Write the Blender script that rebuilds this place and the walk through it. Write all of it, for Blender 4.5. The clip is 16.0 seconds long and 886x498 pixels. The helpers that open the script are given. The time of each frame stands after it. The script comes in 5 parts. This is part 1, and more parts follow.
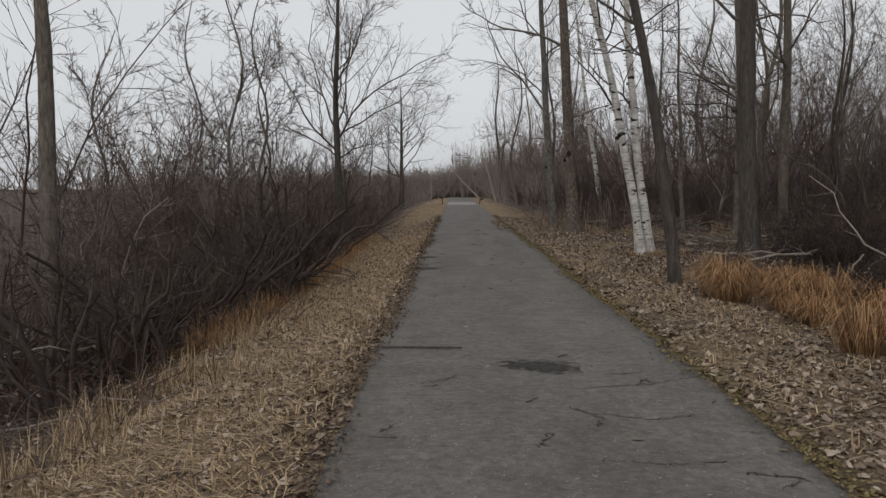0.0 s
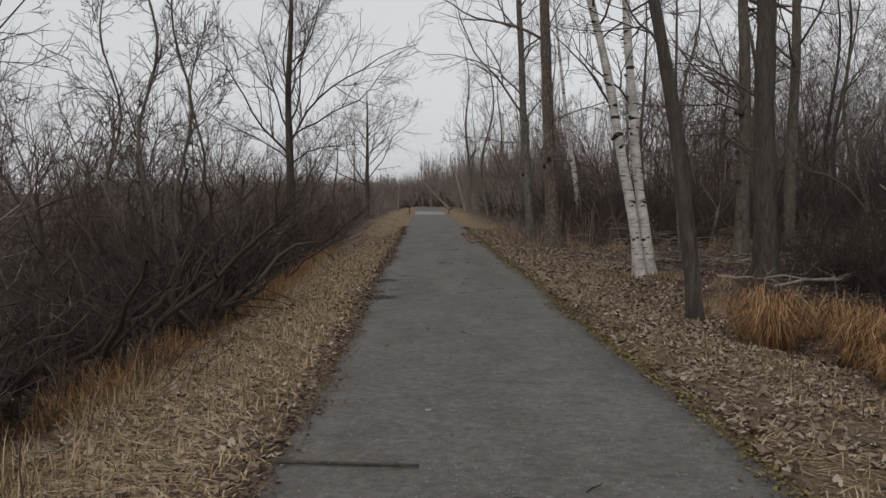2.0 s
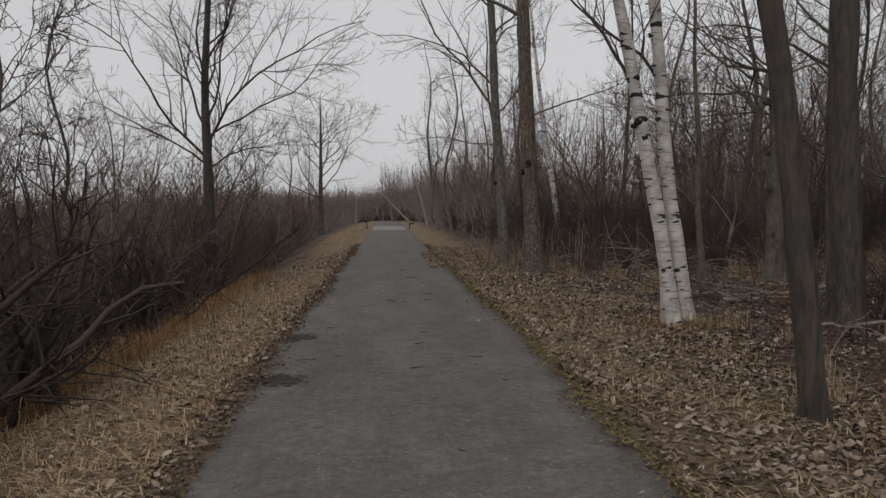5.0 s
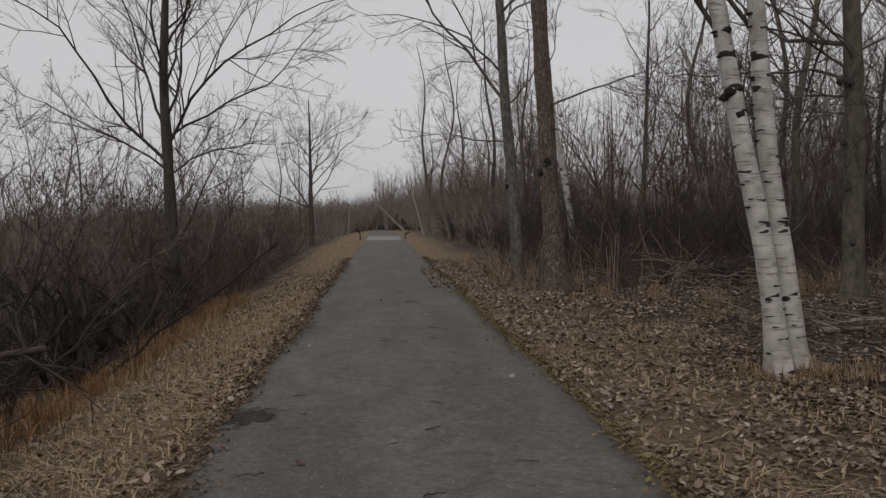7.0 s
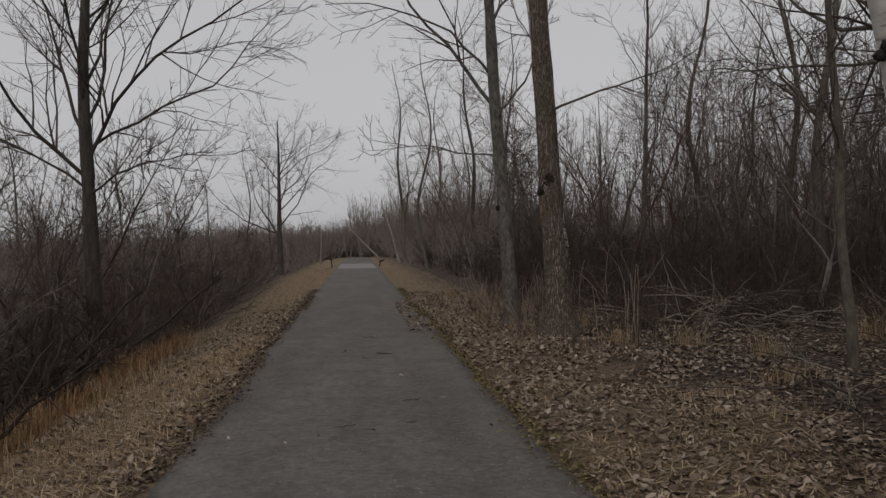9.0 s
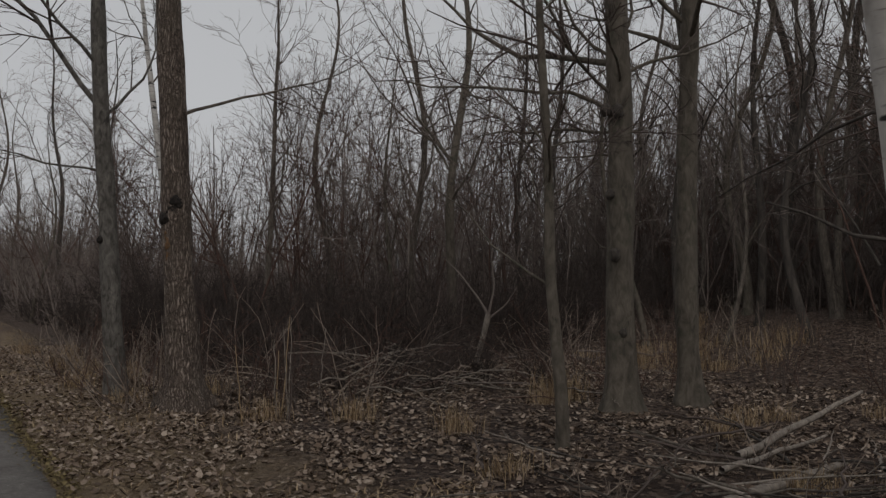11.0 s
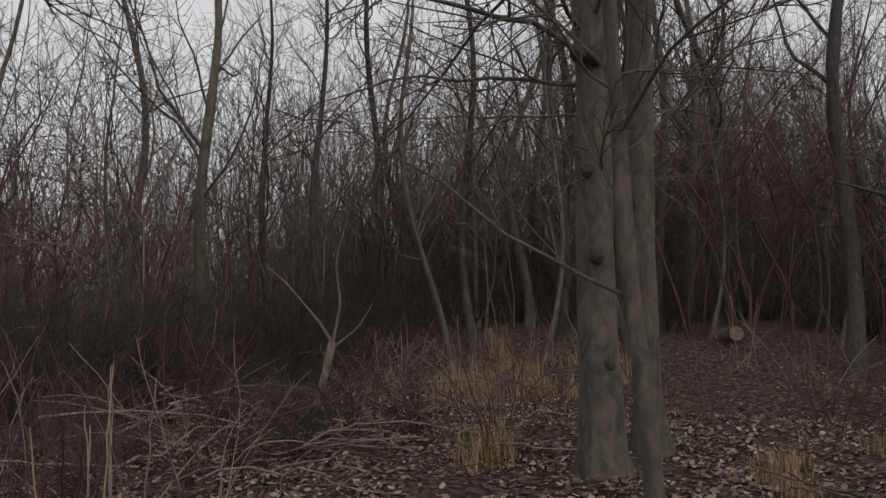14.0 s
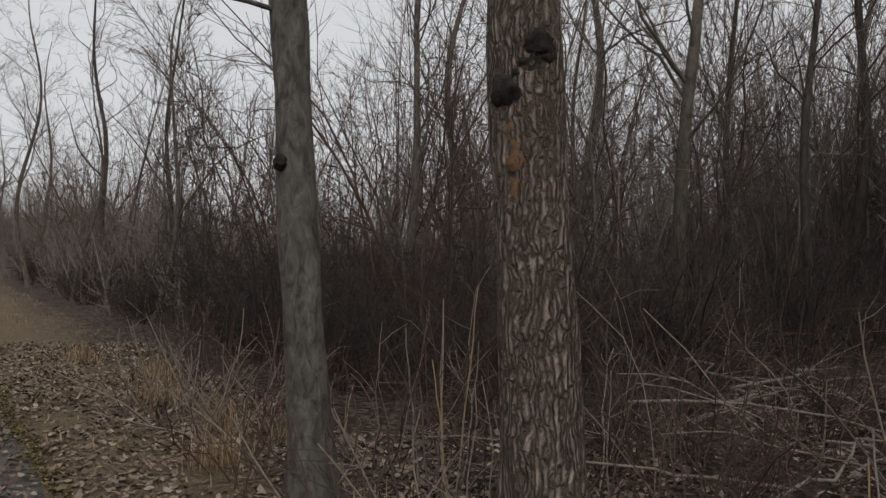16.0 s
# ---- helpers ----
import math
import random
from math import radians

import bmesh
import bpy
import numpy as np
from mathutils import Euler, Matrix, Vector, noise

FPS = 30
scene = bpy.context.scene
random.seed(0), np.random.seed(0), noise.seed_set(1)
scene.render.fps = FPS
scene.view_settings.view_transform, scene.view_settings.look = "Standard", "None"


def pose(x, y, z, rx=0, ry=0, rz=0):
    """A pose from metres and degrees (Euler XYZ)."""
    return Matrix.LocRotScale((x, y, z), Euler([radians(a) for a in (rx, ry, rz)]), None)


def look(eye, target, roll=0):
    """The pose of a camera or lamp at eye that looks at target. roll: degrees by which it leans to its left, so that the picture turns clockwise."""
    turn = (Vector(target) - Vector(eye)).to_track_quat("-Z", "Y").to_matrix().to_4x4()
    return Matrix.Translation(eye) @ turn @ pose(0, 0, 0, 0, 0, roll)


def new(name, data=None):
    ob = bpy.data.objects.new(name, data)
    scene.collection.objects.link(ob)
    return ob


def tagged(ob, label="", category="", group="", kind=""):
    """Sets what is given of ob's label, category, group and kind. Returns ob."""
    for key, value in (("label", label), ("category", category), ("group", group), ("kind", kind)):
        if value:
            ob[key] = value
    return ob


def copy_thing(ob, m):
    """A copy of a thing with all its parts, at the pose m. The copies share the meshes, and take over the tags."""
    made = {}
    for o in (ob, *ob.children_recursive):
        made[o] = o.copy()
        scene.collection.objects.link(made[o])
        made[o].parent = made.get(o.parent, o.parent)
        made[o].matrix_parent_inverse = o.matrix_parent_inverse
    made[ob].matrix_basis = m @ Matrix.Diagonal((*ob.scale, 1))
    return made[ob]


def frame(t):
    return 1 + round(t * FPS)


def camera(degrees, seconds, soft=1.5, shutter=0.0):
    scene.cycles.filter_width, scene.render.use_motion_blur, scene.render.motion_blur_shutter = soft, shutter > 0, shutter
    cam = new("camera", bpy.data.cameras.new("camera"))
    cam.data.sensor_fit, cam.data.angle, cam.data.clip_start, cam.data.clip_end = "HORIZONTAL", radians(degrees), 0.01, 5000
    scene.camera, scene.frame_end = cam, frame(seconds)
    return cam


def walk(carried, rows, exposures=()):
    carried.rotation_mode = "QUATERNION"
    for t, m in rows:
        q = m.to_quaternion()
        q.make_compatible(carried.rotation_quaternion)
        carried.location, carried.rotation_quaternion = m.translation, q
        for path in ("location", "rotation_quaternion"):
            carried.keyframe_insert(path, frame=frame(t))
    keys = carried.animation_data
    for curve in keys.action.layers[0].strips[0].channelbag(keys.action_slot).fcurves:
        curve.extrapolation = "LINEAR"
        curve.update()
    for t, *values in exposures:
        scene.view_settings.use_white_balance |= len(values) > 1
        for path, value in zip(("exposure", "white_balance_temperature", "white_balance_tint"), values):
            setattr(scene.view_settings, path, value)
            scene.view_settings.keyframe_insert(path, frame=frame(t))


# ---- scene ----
cam = camera(54.1, 16.0, 1.4)
ROWS = [
    (0.0, pose(0.021, 0.155, 1.504, 85.84, 0.27, 0.76)),
    (0.5, pose(0.027, 0.974, 1.493, 86.02, 0.17, 0.66)),
    (1.0, pose(-0.014, 1.794, 1.507, 86.11, 0.13, -0.02)),
    (1.5, pose(0.044, 2.562, 1.490, 86.28, -0.07, -0.58)),
    (2.0, pose(0.100, 3.390, 1.486, 86.44, -0.31, -1.28)),
    (2.5, pose(0.129, 4.207, 1.492, 86.62, -0.20, -1.67)),
    (3.0, pose(0.183, 5.058, 1.500, 86.74, -0.33, -2.28)),
    (3.5, pose(0.192, 5.909, 1.471, 86.89, -0.46, -2.92)),
    (4.0, pose(0.309, 6.771, 1.448, 87.19, -0.52, -3.41)),
    (6.5, pose(0.461, 10.980, 1.496, 87.50, 0.52, -4.00)),
    (7.0, pose(0.446, 11.787, 1.484, 87.87, 0.78, -4.09)),
    (7.5, pose(0.507, 12.582, 1.478, 88.29, 0.74, -4.23)),
    (8.0, pose(0.489, 13.404, 1.482, 88.76, 0.89, -4.52)),
    (8.2, pose(0.520, 13.736, 1.496, 89.03, 0.82, -4.44)),
    (10.3, pose(0.723, 16.945, 1.525, 90.99, 0.91, -18.18)),
    (10.5, pose(0.772, 17.285, 1.529, 91.58, 0.86, -21.80)),
    (11.0, pose(0.947, 18.073, 1.522, 92.39, -0.30, -31.72)),
    (11.5, pose(1.094, 18.818, 1.523, 92.86, -0.87, -43.45)),
    (12.0, pose(1.244, 19.548, 1.502, 93.24, -0.92, -51.27)),
    (12.5, pose(1.341, 20.272, 1.539, 93.27, -0.01, -54.81)),
    (13.0, pose(1.389, 21.034, 1.510, 93.55, 0.30, -55.30)),
    (13.5, pose(1.422, 21.866, 1.516, 93.59, 0.36, -55.00)),
    (14.0, pose(1.407, 22.688, 1.520, 93.42, 0.92, -54.20)),
    (14.5, pose(1.407, 23.484, 1.519, 93.26, 0.24, -50.12)),
    (15.0, pose(1.412, 24.293, 1.526, 92.34, 0.51, -45.18)),
    (15.5, pose(1.394, 25.066, 1.499, 91.64, -0.18, -38.50)),
    (16.0, pose(1.361, 25.821, 1.540, 90.59, -0.98, -30.32)),
]
EXPOSURES = [(0.0, 0.12, 6550, 10.5), (4.0, -0.06, 6650, 12), (7.0, -0.17, 6700, 13), (8.2, -0.27, 6700, 13), (10.3, -0.46, 6650, 12), (11.0, -0.44, 6600, 11.5), (11.5, -0.3, 6600, 11.5), (12.0, -0.14, 6600, 11.5), (12.5, -0.02, 6600, 11), (13.5, 0.12, 6620, 11.5),
             (15.0, 0.0, 6620, 11.5), (16.0, 0.06, 6600, 11)]
walk(cam, ROWS, EXPOSURES)

# ---- light: a closed overcast sky with a faint, very soft sun behind it ----
SUN_EL, SUN_AZ = 40.0, 200.0
world = bpy.data.worlds.new("overcast_sky")
scene.world = world
world.use_nodes = True
wt = world.node_tree
wt.nodes.clear()
w_out = wt.nodes.new("ShaderNodeOutputWorld")
w_bg = wt.nodes.new("ShaderNodeBackground")
w_sky = wt.nodes.new("ShaderNodeTexSky")
w_sky.sky_type = "NISHITA"
w_sky.sun_disc = False
w_sky.sun_elevation = radians(SUN_EL)
w_sky.sun_rotation = radians(SUN_AZ)
w_sky.air_density, w_sky.dust_density, w_sky.ozone_density = 1.0, 3.0, 1.0
w_hsv = wt.nodes.new("ShaderNodeHueSaturation")
w_hsv.inputs["Saturation"].default_value = 0.10
w_mix = wt.nodes.new("ShaderNodeMix")
w_mix.data_type = "RGBA"
w_mix.inputs["Factor"].default_value = 0.75
w_mix.inputs[7].default_value = (6.0, 6.25, 6.5, 1)
wt.links.new(w_sky.outputs["Color"], w_hsv.inputs["Color"])
wt.links.new(w_hsv.outputs["Color"], w_mix.inputs[6])
wt.links.new(w_mix.outputs[2], w_bg.inputs["Color"])
w_bg.inputs["Strength"].default_value = 0.11
wt.links.new(w_bg.outputs["Background"], w_out.inputs["Surface"])

sun_data = bpy.data.lights.new("sun", "SUN")
sun_data.energy, sun_data.angle, sun_data.color = 0.6, radians(25), (1.0, 0.97, 0.93)
sun = new("sun", sun_data)
_el, _az = radians(SUN_EL), radians(SUN_AZ)
sun.matrix_world = look((0, 0, 30), (-math.sin(_az) * math.cos(_el) * 10, -math.cos(_az) * math.cos(_el) * 10, 30 - math.sin(_el) * 10))


# ---- materials ----
def material(name, rough=0.85):
    m = bpy.data.materials.new(name)
    m.use_nodes = True
    t = m.node_tree
    b = t.nodes["Principled BSDF"]
    b.inputs["Roughness"].default_value = rough
    b.inputs["Specular IOR Level"].default_value = 0.25
    return m, t, b


def coords(t, scale=(1, 1, 1)):
    c = t.nodes.new("ShaderNodeTexCoord")
    mp = t.nodes.new("ShaderNodeMapping")
    mp.inputs["Scale"].default_value = scale
    t.links.new(c.outputs["Object"], mp.inputs["Vector"])
    return mp.outputs["Vector"]


def noise_tex(t, vec, scale, detail=4.0, rough=0.6, dist=0.0):
    n = t.nodes.new("ShaderNodeTexNoise")
    n.inputs["Scale"].default_value = scale
    n.inputs["Detail"].default_value = detail
    n.inputs["Roughness"].default_value = rough
    n.inputs["Distortion"].default_value = dist
    t.links.new(vec, n.inputs["Vector"])
    return n.outputs["Fac"]


def ramp(t, fac, stops):
    r = t.nodes.new("ShaderNodeValToRGB")
    e = r.color_ramp.elements
    while len(e) < len(stops):
        e.new(0.5)
    for el, (p, c) in zip(e, stops):
        el.position = p
        el.color = (*c, 1) if len(c) == 3 else c
    t.links.new(fac, r.inputs["Fac"])
    return r.outputs["Color"]


def grey(v):
    return (v, v, v)


def mix_col(t, fac, a, b, mode="MIX"):
    m = t.nodes.new("ShaderNodeMix")
    m.data_type = "RGBA"
    m.blend_type = mode
    for sock, val in ((m.inputs["Factor"], fac), (m.inputs[6], a), (m.inputs[7], b)):
        if isinstance(val, (float, int)):
            sock.default_value = val
        elif isinstance(val, tuple):
            sock.default_value = (*val, 1)
        else:
            t.links.new(val, sock)
    return m.outputs[2]


def bump(t, b, height, strength, dist):
    n = t.nodes.new("ShaderNodeBump")
    n.inputs["Strength"].default_value = strength
    n.inputs["Distance"].default_value = dist
    t.links.new(height, n.inputs["Height"])
    t.links.new(n.outputs["Normal"], b.inputs["Normal"])


def island(t):
    g = t.nodes.new("ShaderNodeNewGeometry")
    return g.outputs["Random Per Island"]


def bark_material(name, dark, light, scale=14.0, stretch=0.22, depth=0.012, patches=None):
    """Furrowed bark: tall narrow plates, blotched over a larger scale."""
    m, t, b = material(name, 0.9)
    v = coords(t, (1, 1, stretch))
    big = noise_tex(t, coords(t, (1, 1, 0.5)), 2.2, 3)
    fine = noise_tex(t, v, scale, 6, 0.68, 0.6)
    col = ramp(t, fine, [(0.34, dark), (0.66, light)])
    col = mix_col(t, ramp(t, big, [(0.35, grey(0.0)), (0.7, grey(0.55))]), col, tuple(c * 0.6 for c in light))
    if patches:
        col = mix_col(t, ramp(t, noise_tex(t, coords(t, (1, 1, 0.6)), 3.7, 4), [(0.56, grey(0.0)), (0.68, grey(0.8))]), col, patches)
    t.links.new(col, b.inputs["Base Color"])
    bump(t, b, fine, 0.9, depth)
    return m


def twig_material(name, a, c):
    m, t, b = material(name, 0.85)
    col = ramp(t, island(t), [(0.0, a), (1.0, c)])
    n = noise_tex(t, coords(t), 30, 3)
    col = mix_col(t, 0.5, col, ramp(t, n, [(0.3, a), (0.7, c)]))
    t.links.new(col, b.inputs["Base Color"])
    return m


def leaf_material(name, stops, rough=0.8):
    m, t, b = material(name, rough)
    col = ramp(t, island(t), stops)
    n = noise_tex(t, coords(t), 60, 3)
    col = mix_col(t, 0.35, col, ramp(t, n, [(0.3, grey(0.25)), (0.7, grey(1.0))]), "MULTIPLY")
    t.links.new(col, b.inputs["Base Color"])
    return m


BARK_GREY = bark_material("grey_brown_bark", (0.035, 0.029, 0.024), (0.2, 0.17, 0.14), 18, 0.25, 0.016)
BARK_DARK = bark_material("dark_brown_bark", (0.028, 0.024, 0.022), (0.10, 0.085, 0.072))
BARK_ROUGH = bark_material("flaky_grey_bark", (0.028, 0.025, 0.022), (0.2, 0.182, 0.16), 16, 0.45, 0.022, (0.05, 0.045, 0.038))
BARK_SMOOTH = bark_material("smooth_olive_grey_bark", (0.05, 0.043, 0.034), (0.165, 0.14, 0.112), 11, 0.4, 0.008, (0.045, 0.046, 0.032))


def plate_material():
    """Thick bark broken into long pale plates with dark furrows between."""
    m, t, b = material("coarse_plated_bark", 0.92)
    warp = t.nodes.new("ShaderNodeTexNoise")
    warp.inputs["Scale"].default_value = 5.0
    warp.inputs["Detail"].default_value = 5.0
    t.links.new(coords(t), warp.inputs["Vector"])
    add = t.nodes.new("ShaderNodeMix")
    add.data_type = "VECTOR"
    add.inputs["Factor"].default_value = 0.11
    t.links.new(coords(t, (1, 1, 0.11)), add.inputs[4])
    t.links.new(warp.outputs["Color"], add.inputs[5])
    vor = t.nodes.new("ShaderNodeTexVoronoi")
    vor.feature = "DISTANCE_TO_EDGE"
    vor.inputs["Scale"].default_value = 36
    t.links.new(add.outputs[1], vor.inputs["Vector"])
    fine = noise_tex(t, coords(t, (1, 1, 0.35)), 38, 6, 0.75, 0.5)
    big = noise_tex(t, coords(t, (1, 1, 0.6)), 2.6, 4)
    col = ramp(t, vor.outputs["Distance"], [(0.0, (0.085, 0.065, 0.053)), (0.14, (0.17, 0.132, 0.107)), (0.5, (0.38, 0.31, 0.26))])
    col = mix_col(t, 0.9, col, ramp(t, fine, [(0.32, grey(0.22)), (0.68, grey(1.5))]), "MULTIPLY")
    col = mix_col(t, ramp(t, big, [(0.5, grey(0.0)), (0.75, grey(0.5))]), col, (0.09, 0.075, 0.055))
    t.links.new(col, b.inputs["Base Color"])
    hgt = mix_col(t, 0.35, ramp(t, vor.outputs["Distance"], [(0.0, grey(0)), (0.3, grey(1))]), fine)
    bump(t, b, hgt, 1.0, 0.03)
    return m


BARK_PLATE = plate_material()
TWIG_DARK = twig_material("dark_twigs", (0.042, 0.032, 0.028), (0.14, 0.108, 0.093))
TWIG_BLACK = twig_material("blackish_twigs", (0.026, 0.02, 0.017), (0.085, 0.064, 0.055))
TWIG_RED = twig_material("reddish_brown_stems", (0.045, 0.027, 0.022), (0.15, 0.09, 0.07))
TWIG_GREY = twig_material("grey_twigs", (0.095, 0.075, 0.065), (0.25, 0.205, 0.18))
DEADWOOD = bark_material("weathered_dead_wood", (0.12, 0.1, 0.085), (0.36, 0.31, 0.26), 20, 0.3, 0.004)
LEAF_LITTER = leaf_material("dry_fallen_leaves", [(0.0, (0.085, 0.057, 0.041)), (0.4, (0.17, 0.12, 0.085)), (0.8, (0.31, 0.235, 0.178)), (1.0, (0.46, 0.375, 0.3))])
GRASS_TAN = leaf_material("dry_tan_grass", [(0.0, (0.12, 0.075, 0.04)), (0.5, (0.36, 0.25, 0.145)), (1.0, (0.56, 0.43, 0.275))])
GRASS_RUST = leaf_material("rust_dry_sedge", [(0.0, (0.13, 0.065, 0.03)), (0.5, (0.3, 0.16, 0.072)), (1.0, (0.44, 0.28, 0.145))])


def birch_material():
    m, t, b = material("white_birch_bark", 0.6)
    v = coords(t, (1, 1, 1))
    bands = noise_tex(t, coords(t, (3.0, 3.0, 30.0)), 1.3, 4, 0.6, 0.3)
    scars = noise_tex(t, coords(t, (2.6, 2.6, 9.0)), 1.25, 2, 0.5, 0.2)
    grime = noise_tex(t, v, 5, 4)
    col = ramp(t, grime, [(0.3, (0.29, 0.265, 0.24)), (0.65, (0.56, 0.535, 0.5))])
    col = mix_col(t, ramp(t, bands, [(0.57, grey(0)), (0.66, grey(0.8))]), col, (0.15, 0.13, 0.115))
    col = mix_col(t, ramp(t, scars, [(0.61, grey(0)), (0.64, grey(1.0))]), col, (0.025, 0.022, 0.02))
    t.links.new(col, b.inputs["Base Color"])
    bump(t, b, bands, 0.4, 0.004)
    return m


BIRCH = birch_material()
TWIG_PALE = twig_material("pale_dry_canes", (0.13, 0.1, 0.082), (0.36, 0.29, 0.235))
NEEDLES = twig_material("dark_green_needles", (0.012, 0.02, 0.012), (0.035, 0.05, 0.028))


def asphalt_material():
    m, t, b = material("worn_asphalt", 0.88)
    v = coords(t)
    grit = noise_tex(t, v, 140, 3, 0.7)
    speck = t.nodes.new("ShaderNodeTexVoronoi")
    speck.inputs["Scale"].default_value = 34
    t.links.new(v, speck.inputs["Vector"])
    pick = noise_tex(t, v, 14, 3)
    mid = noise_tex(t, v, 16, 5, 0.75)
    wear = noise_tex(t, coords(t, (1.1, 0.3, 1)), 1.1, 5, 0.6, 0.4)
    blot = noise_tex(t, v, 2.6, 6, 0.7, 0.6)
    col = ramp(t, wear, [(0.3, (0.128, 0.116, 0.106)), (0.7, (0.19, 0.175, 0.161))])
    col = mix_col(t, ramp(t, blot, [(0.40, grey(0.0)), (0.72, grey(0.7))]), col, (0.095, 0.08, 0.07))
    col = mix_col(t, 0.75, col, ramp(t, grit, [(0.3, grey(0.4)), (0.7, grey(1.25))]), "MULTIPLY")
    col = mix_col(t, 0.7, col, ramp(t, mid, [(0.3, grey(0.45)), (0.7, grey(1.4))]), "MULTIPLY")
    dots = mix_col(t, 1.0, ramp(t, speck.outputs["Distance"], [(0.13, grey(0.9)), (0.29, grey(0.0))]), ramp(t, pick, [(0.5, grey(0)), (0.68, grey(0.9))]), "MULTIPLY")
    col = mix_col(t, dots, col, (0.42, 0.405, 0.385))
    t.links.new(col, b.inputs["Base Color"])
    bump(t, b, grit, 0.6, 0.006)
    return m


ASPHALT = asphalt_material()


def plain_noise(name, a, c, scale=8, rough=0.85, dist=0.004):
    m, t, b = material(name, rough)
    n = noise_tex(t, coords(t), scale, 5, 0.65)
    t.links.new(ramp(t, n, [(0.3, a), (0.7, c)]), b.inputs["Base Color"])
    bump(t, b, n, 0.6, dist)
    return m




def damp_hole_material():
    """Dark damp dirt, also the painted dark of broken holes, thinning out raggedly towards the patch's rim."""
    m, t, b = material("damp_and_hole_dark", 0.9)
    n = noise_tex(t, coords(t), 22, 5, 0.65)
    t.links.new(ramp(t, n, [(0.3, (0.016, 0.014, 0.012)), (0.7, (0.06, 0.053, 0.048))]), b.inputs["Base Color"])
    c = t.nodes.new("ShaderNodeTexCoord")
    mp = t.nodes.new("ShaderNodeMapping")
    mp.inputs["Location"].default_value = (-1.0, -1.0, 0)
    mp.inputs["Scale"].default_value = (2.0, 2.0, 0)
    t.links.new(c.outputs["Generated"], mp.inputs["Vector"])
    ln = t.nodes.new("ShaderNodeVectorMath")
    ln.operation = "LENGTH"
    t.links.new(mp.outputs["Vector"], ln.inputs[0])
    ragged = t.nodes.new("ShaderNodeMath")
    ragged.operation = "MULTIPLY_ADD"
    t.links.new(noise_tex(t, coords(t), 9, 6, 0.7), ragged.inputs[0])
    ragged.inputs[1].default_value = -3.0
    t.links.new(ln.outputs["Value"], ragged.inputs[2])
    rim = t.nodes.new("ShaderNodeMath")
    rim.operation = "ADD"
    t.links.new(ragged.outputs[0], rim.inputs[0])
    rim.inputs[1].default_value = 1.1
    t.links.new(ramp(t, rim.outputs[0], [(0.0, grey(0.9)), (0.55, grey(0.0))]), b.inputs["Alpha"])
    return m


DAMP_HOLE = damp_hole_material()
CRACK = plain_noise("dirt_in_cracks", (0.02, 0.018, 0.016), (0.05, 0.044, 0.04), 40, 0.95)


def ground_material():
    """Mat of dead grass on the banks, leaf mould and dark soil away from them."""
    m, t, b = material("leaf_mould_and_dead_grass", 0.95)
    v = coords(t)
    fibre = noise_tex(t, coords(t, (1.0, 0.45, 1)), 55, 5, 0.75, 1.2)
    vor = t.nodes.new("ShaderNodeTexVoronoi")
    vor.inputs["Scale"].default_value = 17
    t.links.new(v, vor.inputs["Vector"])
    blot = noise_tex(t, v, 0.9, 5, 0.6, 0.3)
    mid = noise_tex(t, v, 6.0, 4, 0.6)
    grass = ramp(t, fibre, [(0.28, (0.075, 0.05, 0.03)), (0.5, (0.2, 0.143, 0.088)), (0.75, (0.36, 0.275, 0.175))])
    mould = ramp(t, vor.outputs["Color"], [(0.15, (0.026, 0.016, 0.012)), (0.55, (0.085, 0.056, 0.042)), (0.9, (0.23, 0.172, 0.132))])
    mould = mix_col(t, 0.5, mould, ramp(t, fibre, [(0.3, grey(0.3)), (0.7, grey(1.0))]), "MULTIPLY")
    # where each kind lies: dead grass along the trail's banks, in ragged edges
    sep = t.nodes.new("ShaderNodeSeparateXYZ")
    t.links.new(v, sep.inputs["Vector"])
    off = t.nodes.new("ShaderNodeMath")
    off.operation = "SUBTRACT"
    t.links.new(sep.outputs["X"], off.inputs[0])
    off.inputs[1].default_value = 0.15
    ab = t.nodes.new("ShaderNodeMath")
    ab.operation = "ABSOLUTE"
    t.links.new(off.outputs[0], ab.inputs[0])
    jit = t.nodes.new("ShaderNodeMath")
    jit.operation = "MULTIPLY_ADD"
    t.links.new(mid, jit.inputs[0])
    jit.inputs[1].default_value = 1.6
    t.links.new(ab.outputs[0], jit.inputs[2])
    jit2 = t.nodes.new("ShaderNodeMath")
    jit2.operation = "MULTIPLY_ADD"
    t.links.new(blot, jit2.inputs[0])
    jit2.inputs[1].default_value = 2.4
    t.links.new(jit.outputs[0], jit2.inputs[2])
    zone = t.nodes.new("ShaderNodeMapRange")
    zone.inputs["From Min"].default_value = 4.7
    zone.inputs["From Max"].default_value = 6.2
    t.links.new(jit2.outputs[0], zone.inputs["Value"])
    col = mix_col(t, zone.outputs["Result"], grass, mould)
    t.links.new(col, b.inputs["Base Color"])
    clod = noise_tex(t, v, 8.0, 5, 0.7, 0.4)
    bump(t, b, mix_col(t, 0.35, clod, fibre), 1.0, 0.09)
    return m


GROUND = ground_material()


def water_material():
    m, t, b = material("dark_standing_water", 0.06)
    b.inputs["Base Color"].default_value = (0.012, 0.011, 0.009, 1)
    b.inputs["Specular IOR Level"].default_value = 0.5
    bump(t, b, noise_tex(t, coords(t), 5, 2), 0.15, 0.01)
    return m


WATER = water_material()


